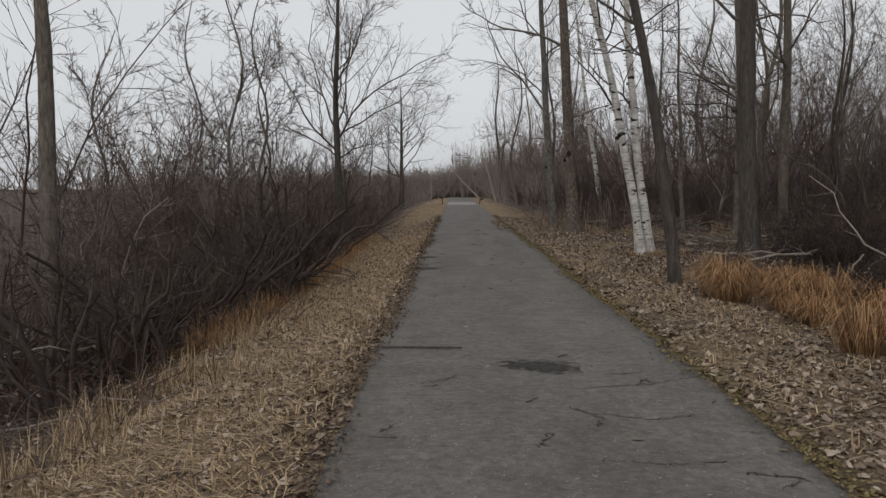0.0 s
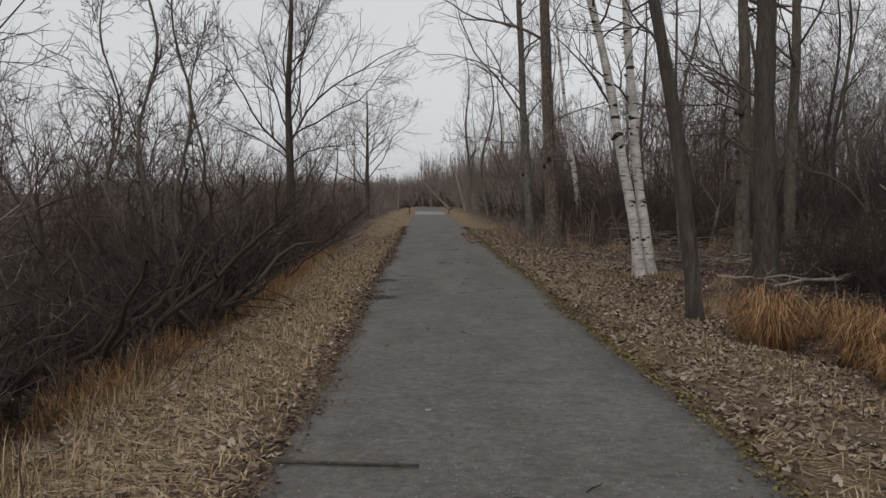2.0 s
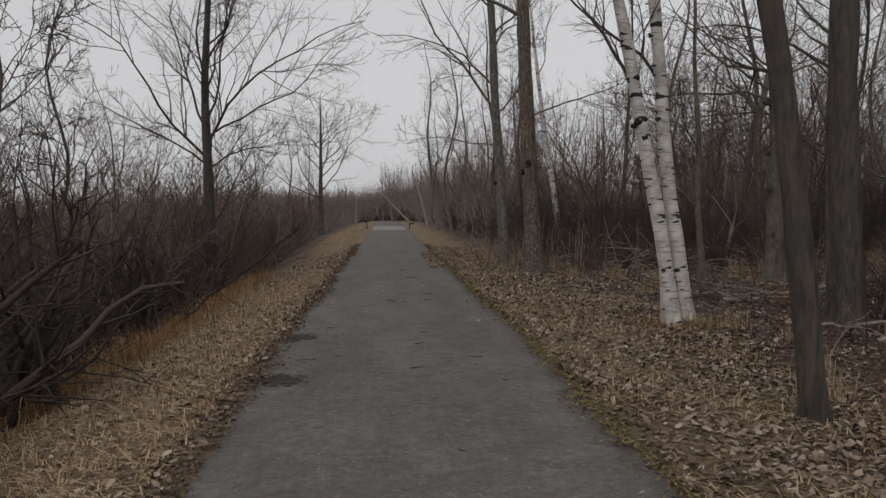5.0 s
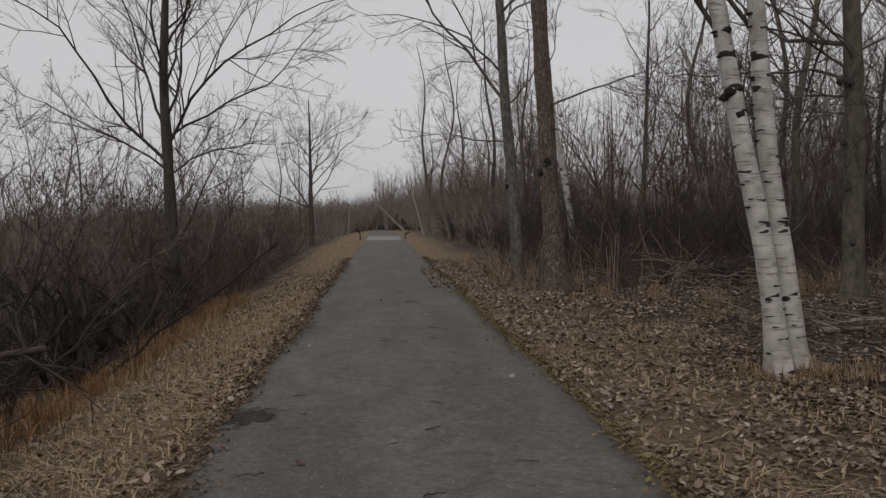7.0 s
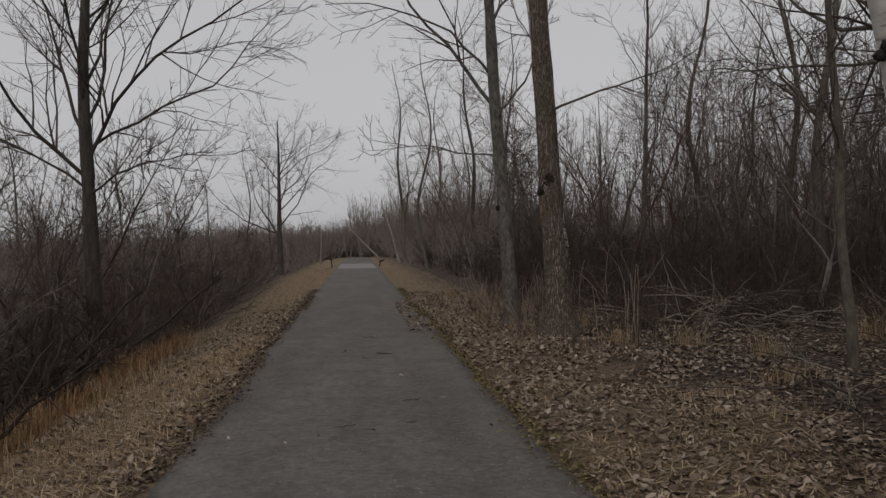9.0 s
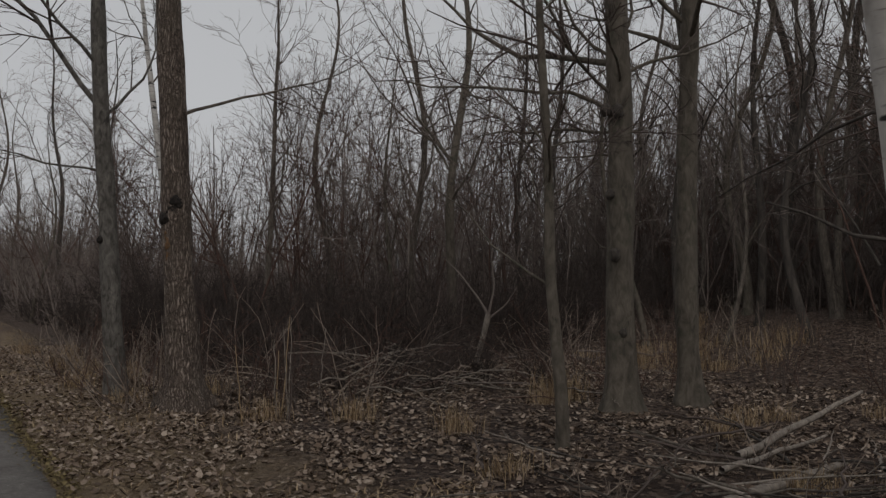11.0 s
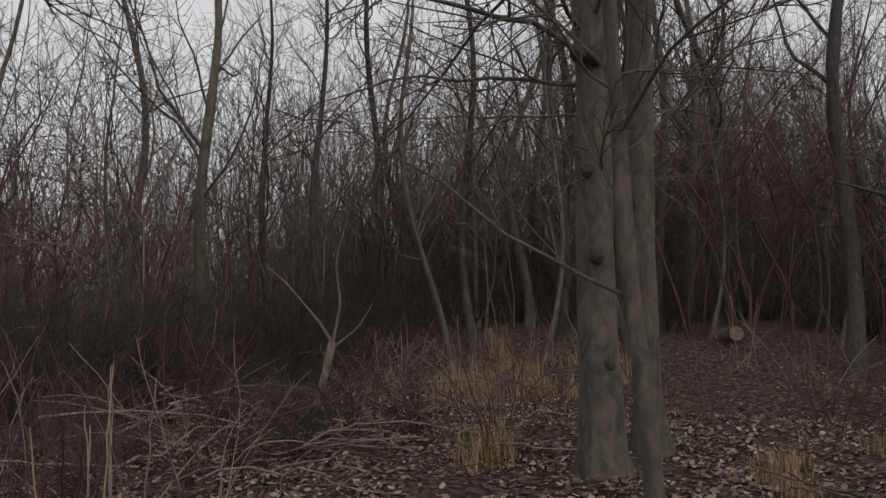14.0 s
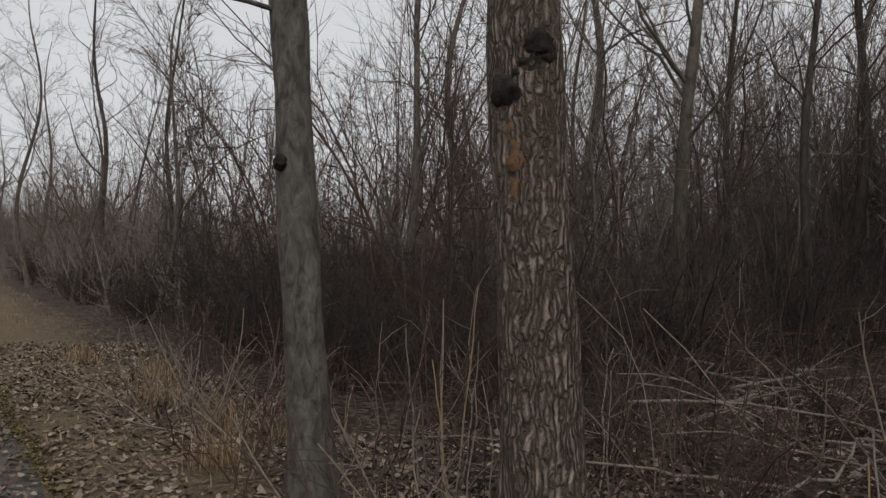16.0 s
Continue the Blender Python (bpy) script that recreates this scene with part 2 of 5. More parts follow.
# ---- builders ----
def link_mesh(name, verts, faces, mat, parent=None, label="", smooth=True):
    """One mesh object from vertex and quad or triangle arrays."""
    me = bpy.data.meshes.new(name)
    verts = np.asarray(verts, dtype=np.float32)
    faces = np.asarray(faces, dtype=np.int32)
    k = faces.shape[1]
    size = np.full(len(faces), k, dtype=np.int32)
    if k == 4:
        size[faces[:, 2] == faces[:, 3]] = 3
    keep = np.arange(k)[None] < size[:, None]
    start = np.concatenate([[0], np.cumsum(size)[:-1]]).astype(np.int32)
    corners = np.ascontiguousarray(faces[keep])
    me.vertices.add(len(verts))
    me.vertices.foreach_set("co", verts.ravel())
    me.loops.add(len(corners))
    me.loops.foreach_set("vertex_index", corners)
    me.polygons.add(len(faces))
    me.polygons.foreach_set("loop_start", start)
    me.polygons.foreach_set("use_smooth", np.full(len(faces), smooth, dtype=bool))
    me.update(calc_edges=True)
    me.materials.append(mat)
    ob = new(name, me)
    ob.parent = parent
    if label:
        tagged(ob, label)
    return ob


def part(name, bm, mat, parent, label=""):
    me = bpy.data.meshes.new(name)
    bm.to_mesh(me)
    bm.free()
    me.materials.append(mat)
    ob = new(name, me)
    ob.parent = parent
    if label:
        tagged(ob, label)
    return ob


def thing(name, at, label, category, group="", kind=""):
    e = new(name)
    e.empty_display_size = 0.2
    e.location = at
    return tagged(e, label, category, group, kind)


def unit(v):
    return v / np.maximum(np.linalg.norm(v, axis=-1, keepdims=True), 1e-9)


class Tubes:
    """Gathers tapered branches and turns them into one mesh."""

    def __init__(self):
        self.sets = []
        self.spikes = []

    def add(self, pts, rad, sides):
        self.sets.append((pts, rad, sides))
        return pts, rad

    def cones(self, pts, rad):
        """Short twigs as three-sided spikes."""
        self.spikes.append((pts[:, 0], pts[:, -1], rad[:, 0]))

    def arrays(self):
        vs, fs, base = [], [], 0
        for a, b, r in self.spikes:
            t = unit(b - a)
            ref = np.where(np.abs(t[:, 2:3]) > 0.75, np.array([1.0, 0.13, 0.0]), np.array([0.05, 0.0, 1.0]))
            u = unit(np.cross(t, ref))
            w = np.cross(t, u)
            ring = [a + r[:, None] * (u * math.cos(q) + w * math.sin(q)) for q in (0.0, 2.0944, 4.18879)]
            vs.append(np.stack(ring + [b], 1).reshape(-1, 3))
            o = np.arange(len(a))[:, None] * 4 + base
            fs.append(np.concatenate([o + np.array(k) for k in ([0, 1, 3, 3], [1, 2, 3, 3], [2, 0, 3, 3])]))
            base += 4 * len(a)
        for pts, rad, k in self.sets:
            b, n = rad.shape
            if b == 0:
                continue
            tan = np.empty_like(pts)
            tan[:, 1:-1] = pts[:, 2:] - pts[:, :-2]
            tan[:, 0] = pts[:, 1] - pts[:, 0]
            tan[:, -1] = pts[:, -1] - pts[:, -2]
            tan = unit(tan)
            ref = np.where(np.abs(tan[:, :1, 2:3]) > 0.75, np.array([1.0, 0.13, 0.0]), np.array([0.05, 0.0, 1.0]))
            u = unit(np.cross(tan, np.broadcast_to(ref, tan.shape)))
            w = np.cross(tan, u)
            a = np.arange(k) * 2 * np.pi / k
            ring = pts[:, :, None] + rad[:, :, None, None] * (u[:, :, None] * np.cos(a)[:, None] + w[:, :, None] * np.sin(a)[:, None])
            vs.append(ring.reshape(-1, 3))
            i = np.arange(b)[:, None, None] * (n * k) + np.arange(n - 1)[None, :, None] * k
            j, j2 = np.arange(k)[None, None], (np.arange(k)[None, None] + 1) % k
            q = np.stack([i + j, i + j2, i + k + j2, i + k + j], -1).reshape(-1, 4) + base
            fs.append(q)
            base += b * n * k
        return np.concatenate(vs), np.concatenate(fs)

    def mesh(self, name, mat, parent=None, label=""):
        v, f = self.arrays()
        return link_mesh(name, v, f, mat, parent, label)


def grow(rng, start, way, length, r0, r1, n, wob=0.15, up=0.0):
    """Branches that wander from start along way."""
    b = len(start)
    pts = np.empty((b, n, 3))
    pts[:, 0] = start
    d = unit(way)
    step = (length / (n - 1))[:, None]
    for i in range(1, n):
        d = unit(d + rng.normal(0, wob, (b, 3)) + np.array([0, 0, up]))
        pts[:, i] = pts[:, i - 1] + d * step
    s = np.linspace(0, 1, n)[None]
    rad = r0[:, None] * (1 - s) + r1[:, None] * s
    return pts, rad


def spawn(rng, pts, rad, count, lo, hi, angle, spread, len_lo, len_hi, rf):
    """Where side shoots leave their parents: starts, ways, lengths, radii."""
    b, n, _ = pts.shape
    pid = np.repeat(np.arange(b), count)
    s = rng.uniform(lo, hi, len(pid)) * (n - 1)
    i = np.minimum(s.astype(int), n - 2)
    f = (s - i)[:, None]
    p0, p1 = pts[pid, i], pts[pid, i + 1]
    start = p0 * (1 - f) + p1 * f
    tan = unit(p1 - p0)
    r = rad[pid, i] * (1 - f[:, 0]) + rad[pid, i + 1] * f[:, 0]
    side = unit(np.cross(tan, rng.normal(0, 1, tan.shape)))
    ang = np.radians(rng.normal(angle, spread, len(pid)))[:, None]
    way = tan * np.cos(ang) + side * np.sin(ang)
    full = np.linalg.norm(pts[:, -1] - pts[:, 0], axis=1)[pid]
    length = full * rng.uniform(len_lo, len_hi, len(pid)) * (1.15 - 0.6 * s / (n - 1))
    return start, way, length, r * rf


def blades(rng, x, y, z, h_lo, h_hi, width, lean, droop=False, away=None):
    """Grass blades as tapered, bent strips: vertex and triangle arrays."""
    n = len(x)
    h = rng.uniform(h_lo, h_hi, n)
    az = rng.uniform(0, 2 * np.pi, n) if away is None else away
    ln = np.abs(rng.normal(lean, lean * 0.5, n)) * h
    dx, dy = np.cos(az), np.sin(az)
    wx, wy = -dy * width * 0.5, dx * width * 0.5
    base = np.stack([x, y, z], 1)
    side = np.stack([wx, wy, np.zeros(n)], 1)
    out = np.stack([dx, dy, np.zeros(n)], 1)
    upv = np.array([0, 0, 1.0])
    hh = np.sqrt(np.maximum(h * h - np.minimum(ln, h * 0.98) ** 2, 0))
    mid = base + out * (ln * 0.35)[:, None] + upv * (hh * 0.62)[:, None]
    tip = base + out * ln[:, None] + upv * hh[:, None]
    if droop:
        mid = base + out * (h * 0.3)[:, None] + upv * (h * rng.uniform(0.55, 0.85, n))[:, None]
        tip = base + out * (h * rng.uniform(0.55, 0.95, n))[:, None] + upv * (h * rng.uniform(0.15, 0.6, n))[:, None]
    v = np.stack([base - side, base + side, mid + side * 0.8, mid - side * 0.8, tip], 1).reshape(-1, 3)
    o = np.arange(n)[:, None] * 5
    f = np.concatenate([o + np.array([0, 1, 2]), o + np.array([0, 2, 3]), o + np.array([3, 2, 4])])
    return v, f


def leaves(rng, x, y, z, lo, hi):
    """Curled fallen leaves: an oval strip of four triangles each, bent along its length."""
    n = len(x)
    s = rng.uniform(lo, hi, n)
    az = rng.uniform(0, 2 * np.pi, n)
    tilt = rng.normal(0, 0.28, (n, 2))
    curl = rng.uniform(-0.25, 0.6, n)
    broad = rng.uniform(0.35, 0.75, n)
    loc = np.array([[-1, 0, 1.0], [-0.4, -1, 0.1], [-0.35, 1, 0.25], [0.45, -0.85, 0.15], [0.5, 0.9, 0.05], [1, 0.1, 0.9]])
    p = np.empty((n, 6, 3))
    p[:, :, 0] = loc[None, :, 0] * s[:, None]
    p[:, :, 1] = loc[None, :, 1] * (s * broad)[:, None]
    p[:, :, 2] = loc[None, :, 2] * (curl * s)[:, None] + p[:, :, 0] * tilt[:, :1] + p[:, :, 1] * tilt[:, 1:]
    c, sn = np.cos(az)[:, None], np.sin(az)[:, None]
    q = np.stack([p[:, :, 0] * c - p[:, :, 1] * sn, p[:, :, 0] * sn + p[:, :, 1] * c, p[:, :, 2]], -1)
    q[:, :, 2] -= np.minimum(q[:, :, 2].min(1), 0)[:, None] * 0.8
    q += np.stack([x, y, z], 1)[:, None]
    o = np.arange(n)[:, None] * 6
    f = np.concatenate([o + np.array(a) for a in ([0, 1, 2], [1, 3, 2], [2, 3, 4], [3, 5, 4])])
    return q.reshape(-1, 3), f


# ---- the ground ----
PATH_L, PATH_R = -0.66, 1.95


def sstep(v, a, b):
    s = np.clip((v - a) / (b - a), 0, 1)
    return s * s * (3 - 2 * s)


def lump(x, y):
    """Small unevenness of the soil."""
    return (np.sin(x * 1.7 + 0.6 * np.sin(y * 1.1)) * np.sin(y * 1.3 + 0.5 * np.sin(x * 0.9)) * 0.5
            + np.sin(x * 4.1 + y * 2.3) * np.sin(y * 3.7 - x * 1.9) * 0.25 + np.sin(x * 0.43 + 1.0) * np.sin(y * 0.37) * 0.6)


def height(x, y):
    """The ground's height: a low causeway, falling to a swamp on one side, level woods with a wet hollow on the other."""
    x, y = np.asarray(x, float), np.asarray(y, float)
    dl, dr = PATH_L - x, x - PATH_R
    flat = 1 - 0.55 * sstep(y, 36, 62)
    left = -(0.26 * np.clip(dl, 0, 4.4) * sstep(dl, 0.0, 1.0)) * flat
    right = -0.05 * sstep(dr, 0, 1.5) - 0.16 * sstep(dr, 0.3, 2.6) * (1 - sstep(y, 16, 21))
    hollow = -0.5 * np.exp(-(((x - 8.3) / 2.6) ** 2 + ((y - 13.2) / 4.2) ** 2))
    hollow2 = -0.35 * np.exp(-(((x - 12.5) / 1.7) ** 2 + ((y - 20.3) / 1.5) ** 2))
    hollow3 = -0.32 * np.exp(-(((x - 6.6) / 1.1) ** 2 + ((y - 16.4) / 1.3) ** 2))
    z = np.where(x < 0.6, left, right + hollow + hollow2 + hollow3)
    z = z + 0.9 * sstep(x, 12.5, 21) * sstep(y, 23.5, 29) * (1 - sstep(y, 38, 60))
    off = np.maximum(dl, dr)
    z = z + lump(x, y) * 0.07 * sstep(off, 0.4, 2.0)
    return z - 0.035 * (1 - sstep(off, -0.25, 0.05))


def ground_sheet():
    def axis(fine_lo, fine_hi, step, far_lo, far_hi):
        mid = np.arange(fine_lo, fine_hi, step)
        g = 1.22 ** np.arange(1, 40)
        lo = fine_lo - np.cumsum(step * g)
        hi = mid[-1] + np.cumsum(step * g)
        return np.concatenate([lo[lo > far_lo][::-1], mid, hi[hi < far_hi]])
    xs = axis(-6, 14, 0.14, -900, 900)
    ys = axis(1, 36, 0.2, -700, 1200)
    gx, gy = np.meshgrid(xs, ys)
    gz = height(gx, gy)
    v = np.stack([gx, gy, gz], -1).reshape(-1, 3)
    nx, ny = len(xs), len(ys)
    i = (np.arange(ny - 1)[:, None] * nx + np.arange(nx - 1)[None]).reshape(-1, 1)
    f = i + np.array([0, 1, nx + 1, nx])
    return tagged(link_mesh("ground", v, f, GROUND), "leaf-strewn soil and dead grass of the woods", "ground", kind="structure")


ground_sheet()


def wav(y, seed):
    return (0.035 * np.sin(y * 0.53 + seed) + 0.016 * np.sin(y * 1.9 + seed * 2.1) + 0.008 * np.sin(y * 5.3 + seed * 3.3) + 0.007 * np.sin(y * 13.7 + seed) + 0.006 * np.sin(y * 23.1 + seed * 1.7))


def asphalt_path():
    ys = np.concatenate([np.arange(-12, 45, 0.12), np.arange(45, 100, 0.6), np.arange(100, 420, 5)])
    cross = np.linspace(0, 1, 13)
    l = PATH_L + wav(ys, 1.0)
    r = PATH_R + wav(ys, 4.0)
    gx = l[:, None] + (r - l)[:, None] * cross
    gy = np.repeat(ys[:, None], 13, 1)
    crown = 0.02 * (1 - (2 * cross - 1) ** 2)
    gz = np.repeat(crown[None], len(ys), 0) - 0.0 + 0.004 * np.sin(gx * 3.1 + gy * 0.7) * np.sin(gy * 1.3)
    v = np.stack([gx, gy, gz], -1)
    skirt_l, skirt_r = v[:, :1].copy(), v[:, -1:].copy()
    skirt_l[..., 2], skirt_r[..., 2] = -0.09, -0.09
    skirt_l[..., 0] -= 0.03
    skirt_r[..., 0] += 0.03
    v = np.concatenate([skirt_l, v, skirt_r], 1)
    n = 15
    i = (np.arange(len(ys) - 1)[:, None] * n + np.arange(n - 1)[None]).reshape(-1, 1)
    f = i + np.array([0, 1, n + 1, n])
    return tagged(link_mesh("path", v.reshape(-1, 3), f, ASPHALT), "worn grey asphalt trail with cracks and crumbling edges", "path", kind="structure")


asphalt_path()


# ---- trees ----
def trunk_mesh(zs, cx, cy, cr, mat, parent, sides=14, flare=1.55, seed=0, name="trunk"):
    """A trunk with root flare, slight fluting and swellings."""
    k = sides
    a = np.arange(k) * 2 * np.pi / k
    fine = np.unique(np.concatenate([[-0.3, 0.0, 0.08, 0.18, 0.32, 0.5], np.linspace(0.7, zs[-1], max(12, int(zs[-1] * 2.2)))]))
    cx, cy, cr = (np.interp(fine, zs, q) for q in (cx, cy, cr))
    fl = 1 + (flare - 1) * np.exp(-np.maximum(fine, -0.1) / 0.22)
    lob = (1 + 0.16 * np.exp(-np.maximum(fine, 0) / 0.3)[:, None] * np.sin(a * 5 + seed)[None]
           + 0.05 * np.sin(a * 3 + fine[:, None] * 2.1 + seed) + 0.045 * np.sin(a * 2 + fine[:, None] * 5.3 + seed * 2) + 0.04 * np.sin(fine[:, None] * 3.7 + seed * 3))
    rr = (cr * fl)[:, None] * lob
    v = np.stack([cx[:, None] + rr * np.cos(a), cy[:, None] + rr * np.sin(a), np.repeat(fine[:, None], k, 1)], -1)
    i = np.arange(len(fine) - 1)[:, None] * k
    j, j2 = np.arange(k)[None], (np.arange(k)[None] + 1) % k
    f = np.stack([i + j, i + j2, i + k + j2, i + k + j], -1).reshape(-1, 4)
    return link_mesh(name, v.reshape(-1, 3), f, mat, parent)


def tree(x, y, h, r, label, bark=None, twig=None, lean=(0, 0), curve=(0, 0), first=0.35, limbs=12, limb_len=0.3, angle=48, up=0.06,
         subs=6, twigs=5, tips=2, seed=1, category="tree", flare=1.5, wob=0.17, group="trees by the trail", sides=14, extra=(), taper=0.86,
         limb_bark=None, wave=0.0, z0=None, crook=0.25):
    """A bare deciduous tree: trunk, single limbs, and a crown of side branches and twigs. lean and curve: metres per metre, and per metre squared.
    extra: limbs of known place as height, compass degrees, degrees of rise, length and radius."""
    bark, twig = bark or BARK_GREY, twig or TWIG_DARK
    rng = np.random.default_rng(seed)
    z0 = float(height(x, y)) if z0 is None else z0
    t = thing("tree", (x, y, z0), label, category, group)
    n = 22
    s = np.linspace(0, 1, n)
    zs = h * s
    zc = np.minimum(zs, 9)
    bend = rng.uniform(0.5, 1.0, 2) * crook * np.minimum(h, 12) * 0.02
    ph = rng.uniform(0, 6.28, 2)
    cx = lean[0] * zs + curve[0] * zc * zc + bend[0] * (np.sin(zs * 0.75 + ph[0]) - math.sin(ph[0])) + rng.normal(0, 0.02, n).cumsum() * s + wave * np.sin(zs * 1.9 + seed) * s ** 0.3
    cy = lean[1] * zs + curve[1] * zc * zc + bend[1] * (np.sin(zs * 0.66 + ph[1]) - math.sin(ph[1])) + rng.normal(0, 0.02, n).cumsum() * s + wave * np.cos(zs * 1.6 + seed) * s ** 0.3
    rad = r * (1 - taper * s ** 1.1)
    trunk_mesh(zs, cx, cy, rad, bark, t, sides, flare, seed)
    p = np.stack([cx, cy, zs], -1)[None]
    st, wy, ln, rr = spawn(rng, p, rad[None], limbs, first, 0.97, angle, 9, limb_len * 0.75, limb_len * 1.25, 0.32)
    lp, lr = grow(rng, st, wy, ln, rr, rr * 0.18, 10, wob, up)
    if extra:
        e = np.array(extra, float)
        az, el = np.radians(e[:, 1]), np.radians(e[:, 2])
        ex = np.stack([np.interp(e[:, 0], zs, cx), np.interp(e[:, 0], zs, cy), e[:, 0]], -1)
        way = np.stack([np.sin(az) * np.cos(el), np.cos(az) * np.cos(el), np.sin(el)], -1)
        ep, er = grow(rng, ex, way, e[:, 3], e[:, 4] * 0.85, e[:, 4] * 0.15, 10, 0.17, 0.02)
        lp, lr = np.concatenate([lp, ep]), np.concatenate([lr, er])
    for i in range(len(lp)):
        one = Tubes()
        one.add(lp[i:i + 1], lr[i:i + 1], 7)
        one.mesh("limb", limb_bark or bark, t)
    crown = Tubes()
    st, wy, ln, rr = spawn(rng, lp, lr, subs, 0.12, 1.0, 42, 12, 0.28, 0.6, 0.6)
    sp, sr = crown.add(*grow(rng, st, wy, ln, np.maximum(rr, 0.007), np.maximum(rr * 0.3, 0.004), 5, wob, up * 0.6), 4)
    st, wy, ln, rr = spawn(rng, sp, sr, twigs, 0.1, 1.0, 38, 12, 0.3, 0.7, 0.6)
    tp, tr = crown.add(*grow(rng, st, wy, ln, np.maximum(rr, 0.005), np.full(len(rr), 0.003), 3, wob, 0.03), 3)
    if tips:
        st, wy, ln, rr = spawn(rng, tp, tr, tips, 0.2, 0.95, 38, 12, 0.35, 0.7, 0.6)
        crown.cones(*grow(rng, st, wy, ln, np.maximum(rr, 0.0045), np.full(len(rr), 0.0025), 2, wob, 0.02))
    crown.mesh("crown", twig, t)
    return t


def lump_part(name, at, size, mat, parent, seed=0, label=""):
    """An uneven rounded lump: a knot, burl or clod."""
    bm = bmesh.new()
    bmesh.ops.create_icosphere(bm, subdivisions=3, radius=1.0)
    for v in bm.verts:
        k = 1 + 0.3 * noise.noise(v.co * 1.9 + Vector((seed, 0, 0))) + 0.4 * noise.noise(v.co * 4.3 + Vector((0, seed, 0)))
        v.co = Vector((v.co.x * size[0] * k + at[0], v.co.y * size[1] * k + at[1], v.co.z * size[2] * k + at[2]))
    for f in bm.faces:
        f.smooth = True
    return part(name, bm, mat, parent, label)


KNOT = plain_noise("black_knot_bark", (0.012, 0.01, 0.009), (0.045, 0.038, 0.033), 30, 0.95, 0.01)
RUST = plain_noise("orange_scraped_bark", (0.1, 0.062, 0.038), (0.23, 0.13, 0.065), 24, 0.9, 0.02)

# the trees beside the trail
tree(-6.4, 13.8, 14, 0.155, "tall straight bare tree with bluish grey bark on the swampy side", lean=(-0.012, 0), first=0.62, limbs=9, seed=3)
tree(3.84, 15.13, 11, 0.115, "slender curved tree with dark bark leaning over the verge", BARK_DARK, lean=(-0.06, 0), curve=(-0.024, 0.004), first=0.3, limbs=10,
     seed=5, flare=1.15, extra=[(4.4, 300, 25, 2.6, 0.035), (4.9, 60, 40, 2.4, 0.03)])
tree(6.77, 20.0, 16, 0.23, "stout straight tree with dark furrowed bark", BARK_DARK, lean=(-0.03, 0.01), first=0.36, limbs=14, seed=6, extra=[(5.2, 280, 30, 3.0, 0.05), (2.0, 14, 32, 3.4, 0.03), (2.4, 32, 44, 3.0, 0.028), (3.4, 330, 35, 2.6, 0.03)])
oak = tree(4.0, 29.27, 17, 0.203, "stout tree with coarse plated bark and black knots", BARK_PLATE, lean=(-0.052, 0.02), first=0.34, limbs=13, seed=8, flare=1.75, crook=0.0,
           limb_bark=BARK_GREY, taper=0.8, sides=22, z0=0.05, extra=[(3.6, 75, 25, 3.2, 0.03), (6.0, 250, 25, 4.0, 0.06)])


def on_trunk(z, across, deep, lean=(-0.052, 0.02), toward=(-0.64, -0.77)):
    """A place on a leaning trunk, deep metres from its axis on the side that faces the trail."""
    return (lean[0] * z + toward[0] * deep - toward[1] * across, lean[1] * z + toward[1] * deep + toward[0] * across, z)


for kz, ka, ks in ((2.3, -0.09, 0.085), (2.37, -0.02, 0.06), (2.42, 0.03, 0.07), (2.52, 0.07, 0.075), (2.47, 0.1, 0.055), (2.75, -0.04, 0.045), (1.2, -0.09, 0.04)):
    lump_part("knot", on_trunk(kz, ka * 0.85, 0.125 + ka * 0.15), (ks * 1.1, ks * 1.1, ks * 1.15), KNOT, oak, kz * 7, "black swollen knot")
for kz, ka, ks in ((1.98, -0.07, 0.055), (1.84, -0.065, 0.05), (2.09, -0.08, 0.045)):
    lump_part("scraped_bark", on_trunk(kz, ka * 0.85, 0.132), (ks, ks, ks * 2), RUST, oak, kz * 5, "orange scraped patch of bark")
thin = tree(3.55, 31.25, 13, 0.145, "slender tree with a long limb over the trail", BARK_ROUGH, lean=(-0.062, 0.03), first=0.42, limbs=11, seed=9, flare=1.25, taper=0.75, crook=0.0,
            z0=0.05, extra=[(4.0, 278, 36, 4.8, 0.05), (3.9, 70, 30, 2.6, 0.03), (4.6, 255, 30, 3.6, 0.035), (3.1, 265, 15, 2.6, 0.022)])
lump_part("knot", (-0.245, 0.02, 2.1), (0.05, 0.05, 0.055), KNOT, thin, 8, "black knot")
beech = tree(8.52, 26.1, 15, 0.185, "smooth olive-grey tree with a burl on its trunk", BARK_SMOOTH, lean=(-0.02, 0.01), first=0.24, limbs=15, angle=62, limb_len=0.26, seed=10, crook=0.15, flare=1.7,
     up=0.03, sides=20, taper=0.75, extra=[(3.7, 300, 30, 3.2, 0.038), (3.5, 330, 12, 2.8, 0.028), (4.2, 110, 35, 2.6, 0.032), (3.2, 320, 0, 2.2, 0.016), (3.9, 280, 20, 3.4, 0.03), (4.4, 320, 25, 3.4, 0.03), (4.0, 215, 25, 2.4, 0.025), (4.7, 60, 25, 2.8, 0.03)])
for kz, ka, ks in ((1.95, 0.0, 0.07), (3.72, 0.06, 0.08), (3.75, -0.08, 0.07), (1.0, 0.07, 0.05), (2.7, -0.05, 0.055)):
    lump_part("burl", on_trunk(kz, ka, 0.135, (-0.02, 0.01), (-0.82, -0.57)), (ks, ks, ks * 1.2), BARK_DARK, beech, kz * 3, "dark rough burl")
